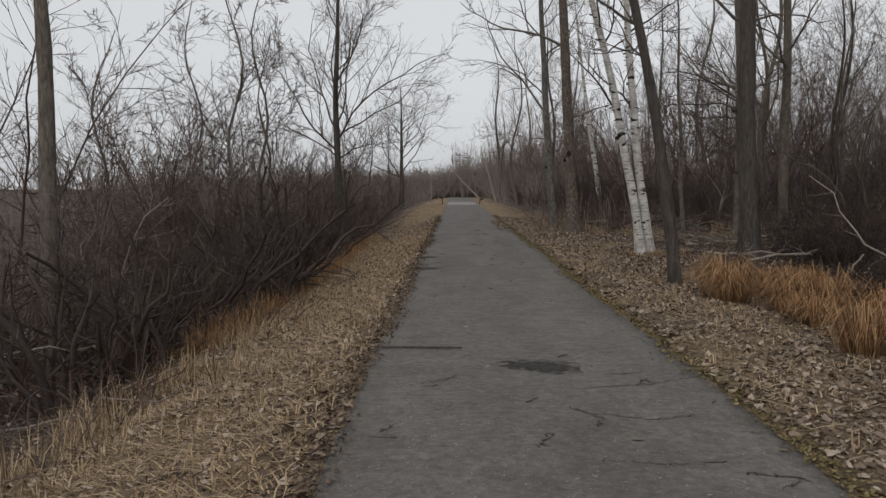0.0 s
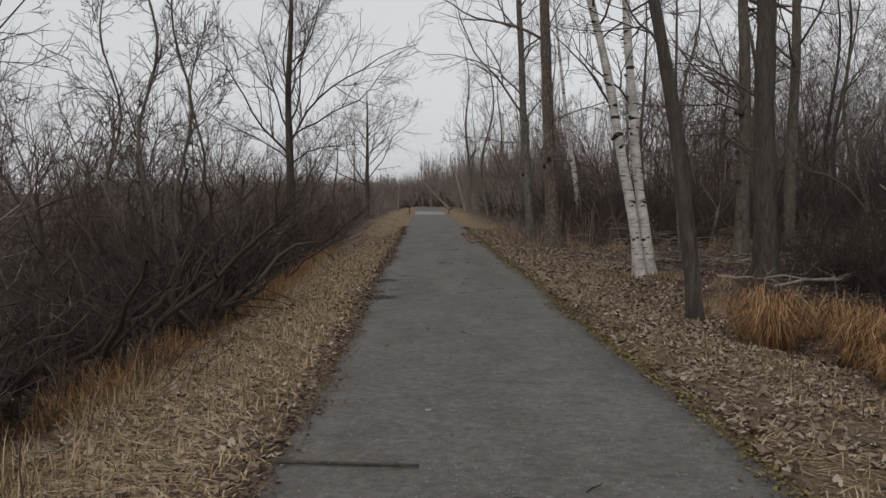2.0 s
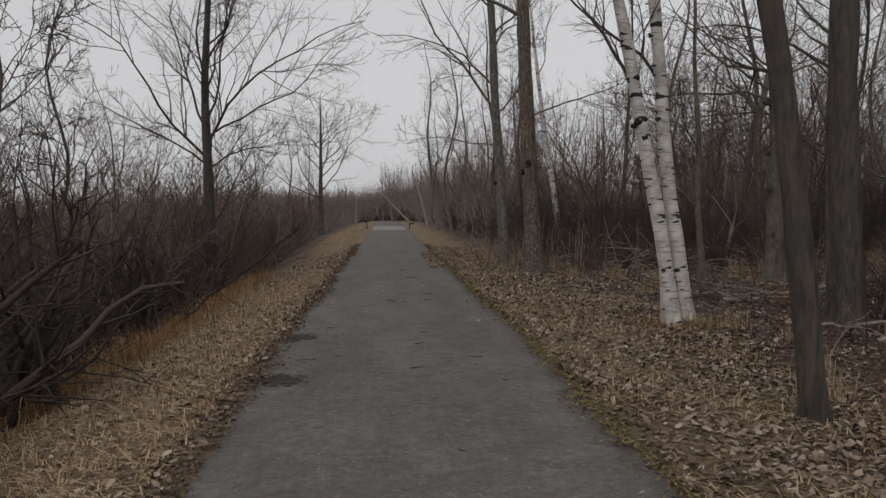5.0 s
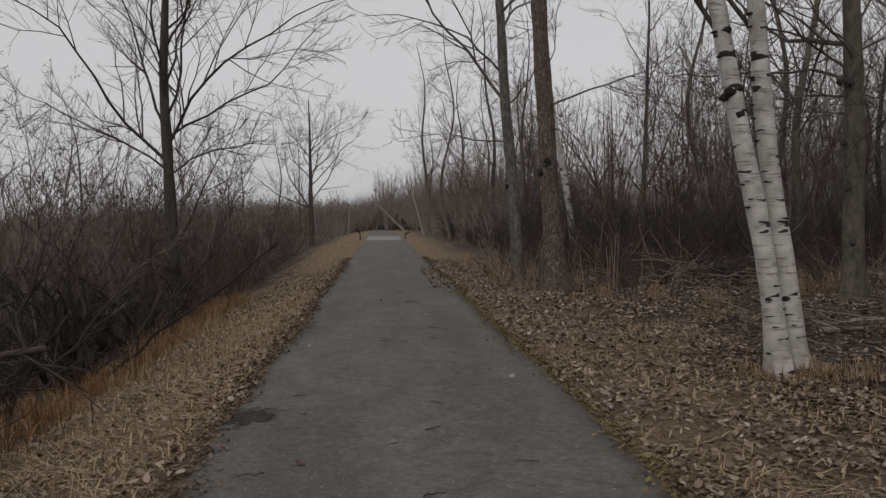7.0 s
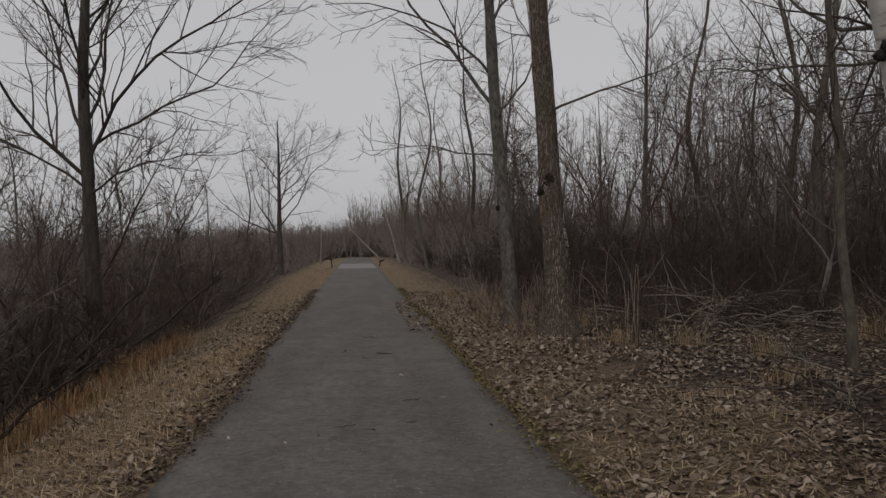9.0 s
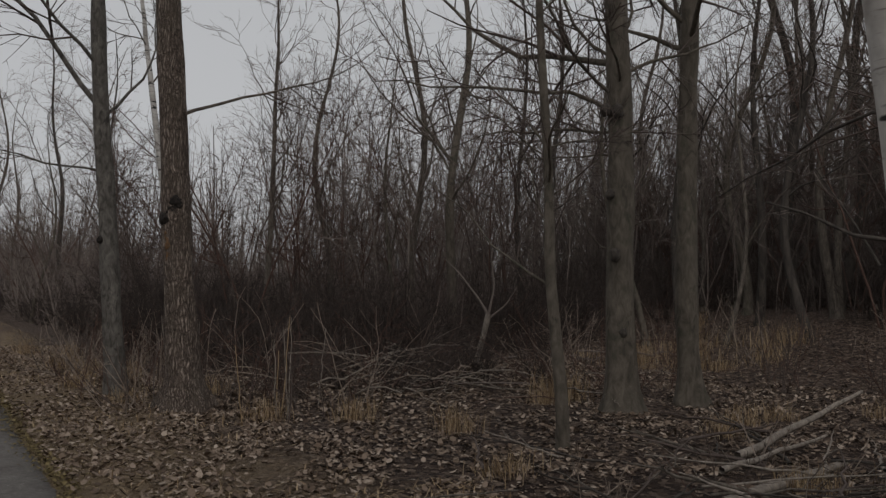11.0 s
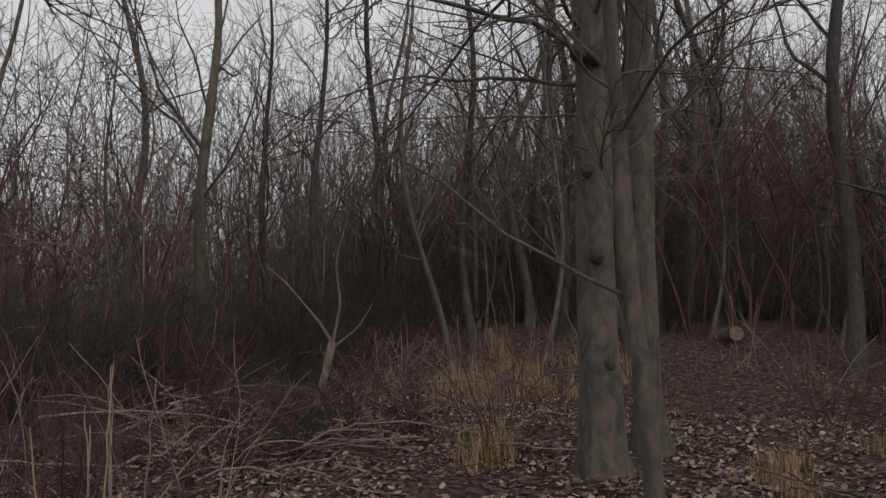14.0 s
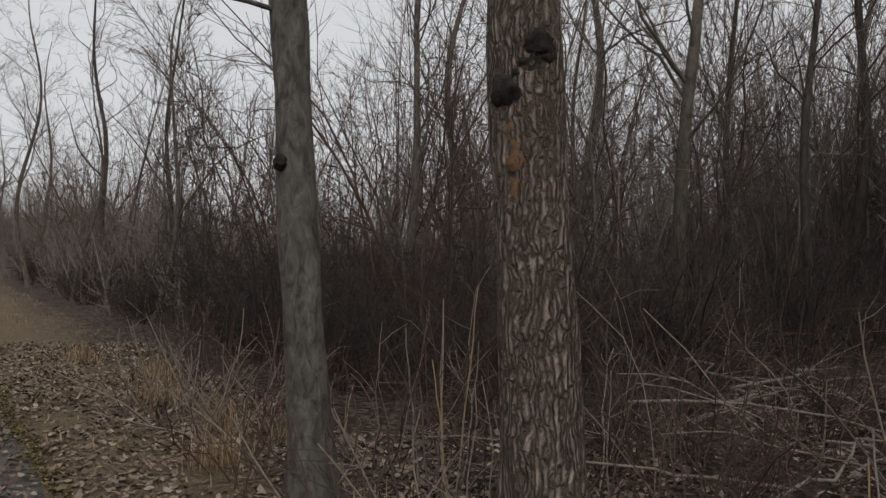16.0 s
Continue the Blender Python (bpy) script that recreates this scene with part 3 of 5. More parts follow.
tree(9.85, 26.2, 15, 0.155, "smooth olive-grey tree close behind another", BARK_SMOOTH, lean=(-0.015, 0), first=0.3, limbs=13, angle=55, limb_len=0.24, seed=11, sides=18, taper=0.75)
tree(6.5, 24.78, 8.5, 0.066, "thin pale-grey sapling with a long drooping side branch", BARK_SMOOTH, lean=(-0.036, 0.047), first=0.3, limbs=9, limb_len=0.22, crook=0.12,
     seed=21, wave=0.04, flare=1.1, extra=[(1.6, 322, 28, 2.8, 0.019), (2.5, 120, 35, 1.4, 0.012), (2.2, 330, 45, 1.2, 0.012), (2.9, 300, 20, 1.8, 0.012), (3.0, 140, 20, 1.8, 0.012)])
for bx, by, ln, bend, sd in ((4.23, 19.77, -0.15, -0.011, 13), (4.46, 19.88, -0.162, 0.008, 14)):
    b = tree(bx, by, 11, 0.103, "white birch with black scars, one of a pair on the verge", BIRCH, lean=(ln, 0.0), curve=(bend, 0), first=0.42, limbs=12, seed=sd, flare=1.3,
             taper=0.7, limb_bark=BARK_DARK, sides=18, group="birches", z0=-0.02, wave=0.02, crook=0.0, extra=[(3.1, 300, 60, 2.4, 0.032), (4.4, 80, 50, 2.0, 0.022)])
    rb = np.random.default_rng(sd)
    for kz in np.sort(rb.uniform(0.15, 5.8, 24)):
        ka, ks = radians(rb.uniform(120, 300)), rb.uniform(0.018, 0.044)
        kr = 0.105 * (1 - 0.7 * (kz / 11) ** 1.1) - ks * 0.85
        wv = 0.02 * (kz / 11) ** 0.3
        lump_part("branch_scar", (ln * kz + bend * kz * kz + wv * math.sin(kz * 1.9 + sd) + kr * math.sin(ka), wv * math.cos(kz * 1.6 + sd) + kr * math.cos(ka), kz), (ks * 1.25, ks * 1.25, ks * 0.36), KNOT, b, kz, "black branch scar")
    if sd == 13:
        for kz, dx, ks in ((2.63, -0.04, 0.06), (2.66, 0.03, 0.05), (2.58, -0.1, 0.045), (2.42, 0.0, 0.042), (3.2, 0.04, 0.05)):
            lump_part("knot", (ln * kz + bend * kz * kz + dx, -0.075 + abs(dx) * 0.5, kz), (ks, ks * 0.7, ks * 0.75), KNOT, b, kz * 9 + dx, "black knot with a broken stub")
b = tree(6.5, 38.5, 11, 0.12, "pale birch leaning behind the stout tree", BIRCH, lean=(-0.12, 0.05), first=0.5, limbs=9, seed=16, group="birches", limb_bark=BARK_GREY)

# fanned tree and others on the swampy side
tree(-4.05, 31.0, 12, 0.15, "bare tree whose limbs fan upward from one fork", BARK_DARK, first=0.36, limbs=10, limb_len=0.33, angle=36, seed=12, up=0.05, subs=10, twigs=8,
     extra=[(3.6, 262, 48, 5.2, 0.045), (3.9, 95, 44, 5.4, 0.045), (4.3, 280, 62, 5.0, 0.04), (4.5, 80, 60, 5.0, 0.04), (3.3, 100, 22, 3.4, 0.028), (4.8, 200, 60, 4.5, 0.04), (5.2, 20, 60, 4.5, 0.04), (3.4, 250, 30, 4.0, 0.03), (4.1, 110, 35, 4.6, 0.035)])
tree(-4.3, 72, 10, 0.2, "small spreading bare tree at the trail's edge", BARK_DARK, first=0.25, limbs=18, limb_len=0.6, angle=50, seed=17, up=0.06, subs=8, twigs=6, crook=0.1)
for i, (wx, wy_, wh) in enumerate(((-4.3, 17.6, 6.8), (-6.5, 21.9, 7.4), (-4.06, 18.6, 6.5), (-5.2, 23.5, 6.8), (-7.6, 18.5, 6.0), (-9.5, 15.0, 5.5))):
    tree(wx, wy_, wh, 0.05, "young wavy-stemmed tree rising from the swamp brush", BARK_GREY, lean=(-0.03 + 0.02 * i, 0), wave=0.16, first=0.35, limbs=12, limb_len=0.3,
         angle=38, seed=30 + i, up=0.08, subs=5, twigs=5, tips=2, flare=1.1, sides=8, wob=0.2, group="young swamp trees", taper=0.8)

# mid-distance trees along both sides: five kinds, copied
rngT = np.random.default_rng(77)
kinds = [tree(60 + 6 * i, -40, 8.5 + 1.4 * i, 0.06 + 0.016 * i, "bare grey-brown woodland tree with a crooked trunk", (BARK_GREY, BARK_SMOOTH, BARK_DARK, BARK_GREY)[i % 4], first=0.2, limbs=13 + i, limb_len=0.26,
              angle=40, seed=50 + i, subs=5, twigs=4, tips=1, twig=TWIG_GREY, lean=(0.04 * (i - 3), 0.03 * (i % 3 - 1)), group="woodland trees", sides=9, z0=0.0, crook=1.6, wob=0.2,
              extra=[(2.2 + 0.5 * i, 60 * i, 62, 4.5, 0.03 + 0.004 * i)]) for i in range(7)]
spots = [(5.6, 46), (5.2, 56), (6.8, 50), (4.9, 68), (6.4, 78), (4.6, 88), (7.5, 62), (-9.5, 78), (-6.5, 90),
         (16.5, 37), (9.4, 41), (12.5, 44), (20.0, 33.5), (21.5, 29), (20.4, 26.5), (19.2, 24.6), (17.5, 40), (23, 24), (14.8, 42),
         (24.5, 32), (20.5, 39), (18.8, 28.6), (22.5, 35.5), (25.5, 27), (22.0, 20.5), (20.5, 17.5), (26.5, 37), (27.5, 22), (24.0, 29.2), (12.0, 38.5), (18.2, 31.7), (19.6, 30.6), (21.2, 31.6), (22.6, 30.4), (24.0, 33.6), (20.0, 35.0), (23.2, 36.6), (17.4, 33.4), (26.0, 30.9), (25.2, 35.2), (28.0, 34.2), (21.8, 33.2), (16.2, 31.0), (15.4, 32.6), (17.2, 29.6)]
for i, (sx, sy) in enumerate(spots):
    sc = rngT.uniform(0.8, 1.15)
    copy_thing(kinds[i % 7], Matrix.LocRotScale((sx, sy, float(height(sx, sy)) - 0.03), Euler((0, 0, rngT.uniform(0, 6.28))), (sc, sc, sc)))
for kx, (sx, sy) in zip(kinds, ((-11, 47), (8.5, 88), (-9, 95), (6, 105), (23, 40), (13.2, 37.5), (17.7, 25.75))):
    kx.location = (sx, sy, float(height(sx, sy)) - 0.03)


def conifer(x, y, h):
    """A dark pine with drooping, ragged boughs."""
    rng = np.random.default_rng(91)
    t = thing("pine", (x, y, float(height(x, y))), "dark green pine among the bare trees", "tree")
    trunk_mesh(np.linspace(0, h, 8), np.zeros(8), np.zeros(8), np.linspace(0.16, 0.02, 8), BARK_DARK, t, 8)
    n = 120
    z = rng.uniform(0.3, 0.98, n) * h
    a = rng.uniform(0, 6.28, n)
    st = np.stack([np.zeros(n), np.zeros(n), z], -1)
    way = np.stack([np.cos(a), np.sin(a), rng.uniform(-0.2, 0.3, n)], -1)
    tb = Tubes()
    p, q = tb.add(*grow(rng, st, way, (1.05 - z / h) * 2.6 + 0.4, np.full(n, 0.03), np.full(n, 0.01), 4, 0.1, -0.05), 4)
    s2, w2, l2, r2 = spawn(rng, p, q, 22, 0.2, 1.0, 40, 15, 0.12, 0.3, 1.0)
    tb.cones(*grow(rng, s2, w2, np.maximum(l2, 0.2), np.full(len(r2), 0.035), r2, 2, 0.1, 0.0))
    tb.mesh("crown", NEEDLES, t)


conifer(30.5, 32.8, 8.8)


# ---- thickets ----
def shrub(label, seed, h=2.3, stems=22, side=9, twigs=4, spread=24, mat=None, group="shrubs of the thicket", r=0.013, name="shrub", sides=3):
    """A many-stemmed leafless shrub."""
    rng = np.random.default_rng(seed)
    t = thing(name, (0, 0, 0), label, "shrub", group)
    a = rng.uniform(0, 2 * np.pi, stems)
    d = rng.uniform(0, 0.3, stems)
    st = np.stack([np.cos(a) * d, np.sin(a) * d, np.full(stems, -0.15)], -1)
    tilt = np.radians(np.abs(rng.normal(spread, spread * 0.5, stems)))
    way = np.stack([np.cos(a) * np.sin(tilt), np.sin(a) * np.sin(tilt), np.cos(tilt)], -1)
    ln = h * rng.uniform(0.55, 1.1, stems)
    st_t = Tubes()
    rr = r * rng.uniform(0.6, 1.5, stems)
    sp, sr = st_t.add(*grow(rng, st, way, ln, rr, rr * 0.35, 8, 0.27, 0.03), sides)
    st_t.mesh("stem_clump", mat or TWIG_BLACK, t)
    tw = Tubes()
    s2, w2, l2, r2 = spawn(rng, sp, sr, side, 0.2, 1.0, 46, 18, 0.22, 0.5, 0.6)
    p2, q2 = tw.add(*grow(rng, s2, w2, l2, np.maximum(r2, 0.004), np.full(len(r2), 0.003), 3, 0.2, 0.05), 3)
    s3, w3, l3, r3 = spawn(rng, p2, q2, twigs, 0.1, 1.0, 48, 18, 0.35, 0.8, 0.7)
    tw.cones(*grow(rng, s3, w3, l3, np.maximum(r3, 0.0055), np.full(len(r3), 0.0025), 2, 0.2, 0.03))
    tagged(tw.mesh("twig_mass", mat or TWIG_BLACK, t), kind="stuff")
    return t


def sapling(label, seed, h=6.5, stems=3, mat=None):
    """A clump of tall thin stems with ascending side shoots."""
    rng = np.random.default_rng(seed)
    t = thing("sapling", (0, 0, 0), label, "sapling", "saplings of the thicket")
    a = rng.uniform(0, 2 * np.pi, stems)
    d = rng.uniform(0.1, 0.8, stems)
    st = np.stack([np.cos(a) * d, np.sin(a) * d, np.full(stems, -0.15)], -1)
    way = np.stack([np.cos(a) * 0.1, np.sin(a) * 0.1, np.ones(stems)], -1)
    rr = rng.uniform(0.018, 0.038, stems)
    sp, sr = grow(rng, st, way, h * rng.uniform(0.7, 1.1, stems), rr, rr * 0.2, 9, 0.15, 0.02)
    for i in range(stems):
        stem = Tubes()
        stem.add(sp[i:i + 1], sr[i:i + 1], 5)
        stem.mesh("stem", mat or TWIG_DARK, t)
    tw = Tubes()
    s2, w2, l2, r2 = spawn(rng, sp, sr, 20, 0.3, 1.0, 46, 14, 0.14, 0.32, 0.55)
    p2, q2 = tw.add(*grow(rng, s2, w2, l2, np.maximum(r2, 0.006), np.full(len(r2), 0.004), 4, 0.2, 0.05), 3)
    s3, w3, l3, r3 = spawn(rng, p2, q2, 6, 0.1, 1.0, 36, 12, 0.3, 0.65, 0.7)
    tw.cones(*grow(rng, s3, w3, l3, np.maximum(r3, 0.0055), np.full(len(r3), 0.0028), 2, 0.15, 0.05))
    tagged(tw.mesh("crown", mat or TWIG_DARK, t), kind="stuff")
    return t


rngS = np.random.default_rng(5)


def scatter(kinds, spots, lo, hi, sink=0.0):
    used = [False] * len(kinds)
    for i, (x, y) in enumerate(spots):
        k = int(rngS.integers(len(kinds)))
        k = i if i < len(kinds) else k
        sc = rngS.uniform(lo, hi)
        m = Matrix.LocRotScale((x, y, float(height(x, y)) - sink), Euler((0, 0, rngS.uniform(0, 6.28))), (sc, sc, sc * rngS.uniform(0.9, 1.12)))
        if used[k]:
            s = kinds[k].scale
            copy_thing(kinds[k], m @ Matrix.Diagonal((1 / s.x, 1 / s.y, 1 / s.z, 1)))
        else:
            kinds[k].matrix_basis = m
            used[k] = True


def fill(x0, x1, y0, y1, n, gap=0.5, keep=None):
    """Random spots in a rectangle of the plan, not too close to one another."""
    out, tries = [], 0
    while len(out) < n and tries < n * 40:
        tries += 1
        x, y = rngS.uniform(x0, x1), rngS.uniform(y0, y1)
        if keep is not None and not keep(x, y):
            continue
        if all((x - a) ** 2 + (y - b) ** 2 > gap * gap for a, b in out[-150:]):
            out.append((x, y))
    return out


swamp = [shrub("dense leafless dark shrub on the swampy bank", 100 + i, (1.7, 2.3, 2.8, 2.0, 3.6, 2.5)[i], (13, 14, 12, 17, 12, 15)[i], 7, 3, (34, 26, 18, 38, 16, 28)[i],
               (TWIG_GREY, TWIG_RED, TWIG_DARK)[i % 3], "shrubs on the swampy bank", 0.016) for i in range(6)]
spots = fill(-5.9, -4.6, 12.0, 34, 17, 0.9) + fill(-5.2, -4.0, 34, 60, 20, 1.0) + fill(-8.2, -4.9, 7.5, 40, 29, 1.1) + fill(-14, -8.2, 6, 42, 27, 1.2) + fill(-9, -3.8, 42, 74, 18, 1.3)
scatter(swamp, spots, 0.8, 1.4)
scatter([copy_thing(k, Matrix()) for k in swamp], fill(-7.0, -4.0, 4.5, 12, 16, 0.7), 0.4, 0.75)
young = [sapling("light grey young tree clump rising over the swamp brush", 150 + i, 3.6 + 0.5 * i, 3, (TWIG_GREY, TWIG_DARK, TWIG_GREY)[i]) for i in range(3)]
scatter(young, fill(-9.5, -4.6, 17, 46, 58, 0.8), 0.85, 1.3)
clumps = [shrub("clump of thick dark leaning stems at the bank's edge", 110 + i, 2.2 + 0.25 * i, 9, 8, 4, 13, TWIG_BLACK, "stem clumps on the bank", 0.036, sides=6) for i in range(3)]
scatter(clumps, [(-3.15, 15.7), (-3.6, 12.7), (-3.8, 10.6), (-3.9, 18.3), (-3.8, 20.9), (-3.9, 24.2), (-3.8, 27.5), (-4.3, 13.6), (-3.7, 14.6), (-3.5, 16.9), (-4.1, 11.4), (-4.2, 9.4), (-3.7, 30.5), (-3.3, 17.7), (-4.6, 22.5), (-4.4, 25.6), (-4.2, 29.0), (-4.8, 27.0), (-4.4, 19.6)], 0.85, 1.25)
thick = [shrub("dense leafless dark shrub in the woods", 120 + i, (2.1, 2.6, 2.3, 2.9, 1.8)[i], 21, 9, 4, (20, 16, 24, 14, 28)[i], (TWIG_BLACK, TWIG_BLACK, TWIG_DARK)[i % 3]) for i in range(5)]
spots = fill(5.4, 10, 33.5, 44, 38, 0.8) + fill(4.9, 8.5, 44, 75, 22, 1.2) + fill(9.5, 15, 34.5, 42, 26, 0.9) + fill(15, 21, 34.5, 40, 12, 1.0)
scatter(thick, spots, 0.66, 0.98)
spots = fill(19, 25, 12, 37, 26, 1.2) + fill(7.6, 12.5, 15.6, 20, 18, 0.8) + fill(12.5, 18, 11, 18.5, 16, 1.0) + fill(11.5, 18.5, 18.5, 23.2, 22, 0.9)
scatter([copy_thing(k, Matrix()) for k in thick], spots, 0.65, 1.05)
scatter([copy_thing(k, Matrix()) for k in thick[:4]], fill(5.4, 9.6, 28.6, 33.2, 18, 0.7), 0.28, 0.42)
scatter([copy_thing(k, Matrix()) for k in thick[:4]], fill(7.4, 10.4, 18.6, 20.9, 9, 0.7), 0.45, 0.7)
sap = [sapling("clump of tall thin leafless saplings in the thicket", 140 + i, 5.4 + 0.9 * i, 3, (TWIG_DARK, TWIG_RED, TWIG_GREY)[i % 3]) for i in range(5)]
spots = (fill(6.5, 12, 36, 48, 17, 1.0) + fill(12, 18, 37, 48, 20, 1.0) + fill(19, 29, 14, 42, 60, 0.8) + fill(13, 19, 10, 18, 12, 1.1) + fill(-13, -6, 14, 46, 12, 1.2)
         + fill(5.4, 9, 46, 72, 10, 1.2))
scatter(sap, spots, 0.8, 1.2)


def far_woods():
    """The woods beyond, as far as the sky shows between the trees."""
    rng = np.random.default_rng(9)
    tb = Tubes()
    xs, ys = [], []
    for x0, x1, y0, y1, n in ((26, 60, 0, 75, 1300), (6, 40, 46, 125, 700), (-60, -10, 25, 125, 380), (-50, 60, 122, 165, 1200), (16, 26, -2, 10, 80), (-22, 24, 106, 138, 2600)):
        xs.append(rng.uniform(x0, x1, n))
        ys.append(rng.uniform(y0, y1, n))
    x, y = np.concatenate(xs), np.concatenate(ys)
    ok = (np.abs(x - 0.6) > 4.5) | (y > 118)
    x, y = x[ok], y[ok]
    b = len(x)
    h = np.where(x < 0, rng.uniform(2, 5.5, b), rng.uniform(4.5, 10, b)) * np.where(y > 110, 0.8, 1)
    st = np.stack([x, y, height(x, y) - 0.1], -1)
    way = np.stack([rng.normal(0, 0.1, b), rng.normal(0, 0.1, b), np.ones(b)], -1)
    rr = rng.uniform(0.02, 0.09, b)
    sp, sr = tb.add(*grow(rng, st, way, h, rr, rr * 0.2, 5, 0.07, 0.02), 3)
    s2, w2, l2, r2 = spawn(rng, sp, sr, 10, 0.12, 1.0, 40, 12, 0.14, 0.34, 0.5)
    p2, q2 = grow(rng, s2, w2, l2, np.maximum(r2, 0.012), np.full(len(r2), 0.006), 2, 0.15, 0.06)
    tb.cones(p2, q2)
    s3, w3, l3, r3 = spawn(rng, p2, q2, 2, 0.2, 1.0, 38, 12, 0.4, 0.8, 0.7)
    tb.cones(*grow(rng, s3, w3, l3, np.maximum(r3, 0.011), np.full(len(r3), 0.005), 2, 0.15, 0.05))
    # undergrowth at the foot of them
    zones = ((25, 45, 5, 50, 2600), (5, 45, 44, 75, 2200), (-45, 45, 75, 110, 1600), (-45, 45, 108, 150, 3400), (-16, 18, 104, 126, 2600))
    ux = np.concatenate([rng.uniform(a, c, k) for a, c, _, _, k in zones])
    uy = np.concatenate([rng.uniform(a, c, k) for _, _, a, c, k in zones])
    ok = (np.abs(ux - 0.6) > 3.5) | (uy > 112)
    ux, uy = ux[ok], uy[ok]
    m = len(ux)
    st = np.stack([ux, uy, height(ux, uy) - 0.1], -1)
    way = np.stack([rng.normal(0, 0.35, m), rng.normal(0, 0.35, m), np.ones(m)], -1)
    r0 = rng.uniform(0.02, 0.05, m) * np.where(uy > 105, 2.2, 1)
    up_, ur = grow(rng, st, way, rng.uniform(1.2, 3.2, m) * np.where(uy > 105, 1.5, 1), r0, r0 * 0.3, 3, 0.15, 0.03)
    tb.cones(up_, ur)
    s4, w4, l4, r4 = spawn(rng, up_, ur, 7, 0.2, 1.0, 40, 12, 0.3, 0.6, 0.6)
    tb.cones(*grow(rng, s4, w4, l4, np.maximum(r4, 0.014), np.full(len(r4), 0.006), 2, 0.1, 0.05))
    # tall close-grown brush that backs the woods
    zones = ((25, 38, 4, 40, 2500), (25, 38, 40, 48, 250), (15, 27, 44, 58, 300), (20, 27, 38, 46, 200))
    ux = np.concatenate([rng.uniform(a, c, k) for a, c, _, _, k in zones])
    uy = np.concatenate([rng.uniform(a, c, k) for _, _, a, c, k in zones])
    m = len(ux)
    st = np.stack([ux, uy, height(ux, uy) - 0.1], -1)
    way = np.stack([rng.normal(0, 0.2, m), rng.normal(0, 0.2, m), np.ones(m)], -1)
    r0 = rng.uniform(0.012, 0.035, m)
    bp, br = grow(rng, st, way, rng.uniform(4.0, 12.0, m), r0, r0 * 0.3, 5, 0.16, 0.02)
    tb.add(bp, br, 3)
    s5, w5, l5, r5 = spawn(rng, bp, br, 18, 0.15, 1.0, 48, 16, 0.12, 0.32, 0.6)
    tb.cones(*grow(rng, s5, w5, l5, np.maximum(r5, 0.009), np.full(len(r5), 0.006), 2, 0.1, 0.05))
    # distant haze is put into the colour: the lighter grey twigs, no fog
    tagged(tb.mesh("far_woods", TWIG_GREY), "leafless woods beyond the thickets, with distant haze in their grey colour", "woods", kind="stuff")


far_woods()


# ---- fallen leaves and dead grass ----
def litter():
    rng = np.random.default_rng(21)
    zones = ((-2.9, -0.7, 2, 40, 22000), (2.02, 4.6, 2, 42, 50000), (4.2, 13, 18, 33, 44000), (4.0, 9.5, 6, 18, 5000), (-5.5, -2.6, 3, 25, 5500), (13, 19, 20, 33, 5000), (-0.6, 1.9, 2, 32, 34), (1.5, 1.95, 29.5, 37, 900))
    x = np.concatenate([rng.uniform(a, b, n) for a, b, _, _, n in zones])
    y = np.concatenate([rng.uniform(c, d, n) for _, _, c, d, n in zones])
    clump = np.sin(x * 2.3 + np.sin(y * 1.4)) * np.sin(y * 1.9 + np.cos(x * 1.7)) + 0.5 * np.sin(x * 5.1 - y * 3.3)
    ok = (clump + rng.normal(0, 0.6, len(x)) > -0.55) | ((x > -0.6) & (x < 1.9))
    ok &= ~((x > 4.5) & (x < 7.7) & (y > 19.4) & (y < 23.0) & (rng.random(len(x)) < 0.6))
    x, y = x[ok], y[ok]
    on_path = (x > PATH_L) & (x < PATH_R)
    z = np.where(on_path, 0.022, height(x, y) + 0.004 + rng.uniform(0, 0.012, len(x)))
    v, f = leaves(rng, x, y, z, 0.015, 0.04)
    tagged(link_mesh("fallen_leaves", v, f, LEAF_LITTER, smooth=False), "dry grey-brown fallen leaves strewn over the ground", "leaf litter", kind="stuff")


litter()


def mat_grass():
    rng = np.random.default_rng(22)
    zones = ((-2.9, -0.8, 2, 30, 36000), (-3.0, -0.75, 30, 75, 12000), (2.12, 4.8, 2, 24, 20000), (2.1, 4.2, 24, 75, 9000))
    x = np.concatenate([rng.uniform(a, b, n) for a, b, _, _, n in zones])
    y = np.concatenate([rng.uniform(c, d, n) for _, _, c, d, n in zones])
    patch = np.sin(x * 1.9 + 2 * np.sin(y * 0.7)) + np.sin(y * 1.5 + x) + rng.normal(0, 0.7, len(x))
    ok = (patch > -0.7) | (x < 0)
    x, y = x[ok], y[ok]
    v, f = blades(rng, x, y, height(x, y) + 0.004, 0.04, 0.13, 0.011, 1.7)
    tagged(link_mesh("verge_grass", v, f, GRASS_TAN, smooth=False), "flattened dry tan grass on the trail's verges", "grass", kind="stuff")


mat_grass()


def tuft(name, label, x, y, n, spread, h_lo, h_hi, mat, seed, lean=0.45, width=0.009, group="tufts of dry grass"):
    rng = np.random.default_rng(seed)
    px, py = rng.normal(0, spread, n), rng.normal(0, spread, n)
    z0 = float(height(x, y))
    pz = height(px + x, py + y) - z0 - 0.01
    v, f = blades(rng, px, py, pz, h_lo, h_hi, width, lean)
    ob = link_mesh(name, v, f, mat, smooth=False)
    ob.location = (x, y, z0)
    return tagged(ob, label, "grass", group, "stuff")


rngG = np.random.default_rng(31)


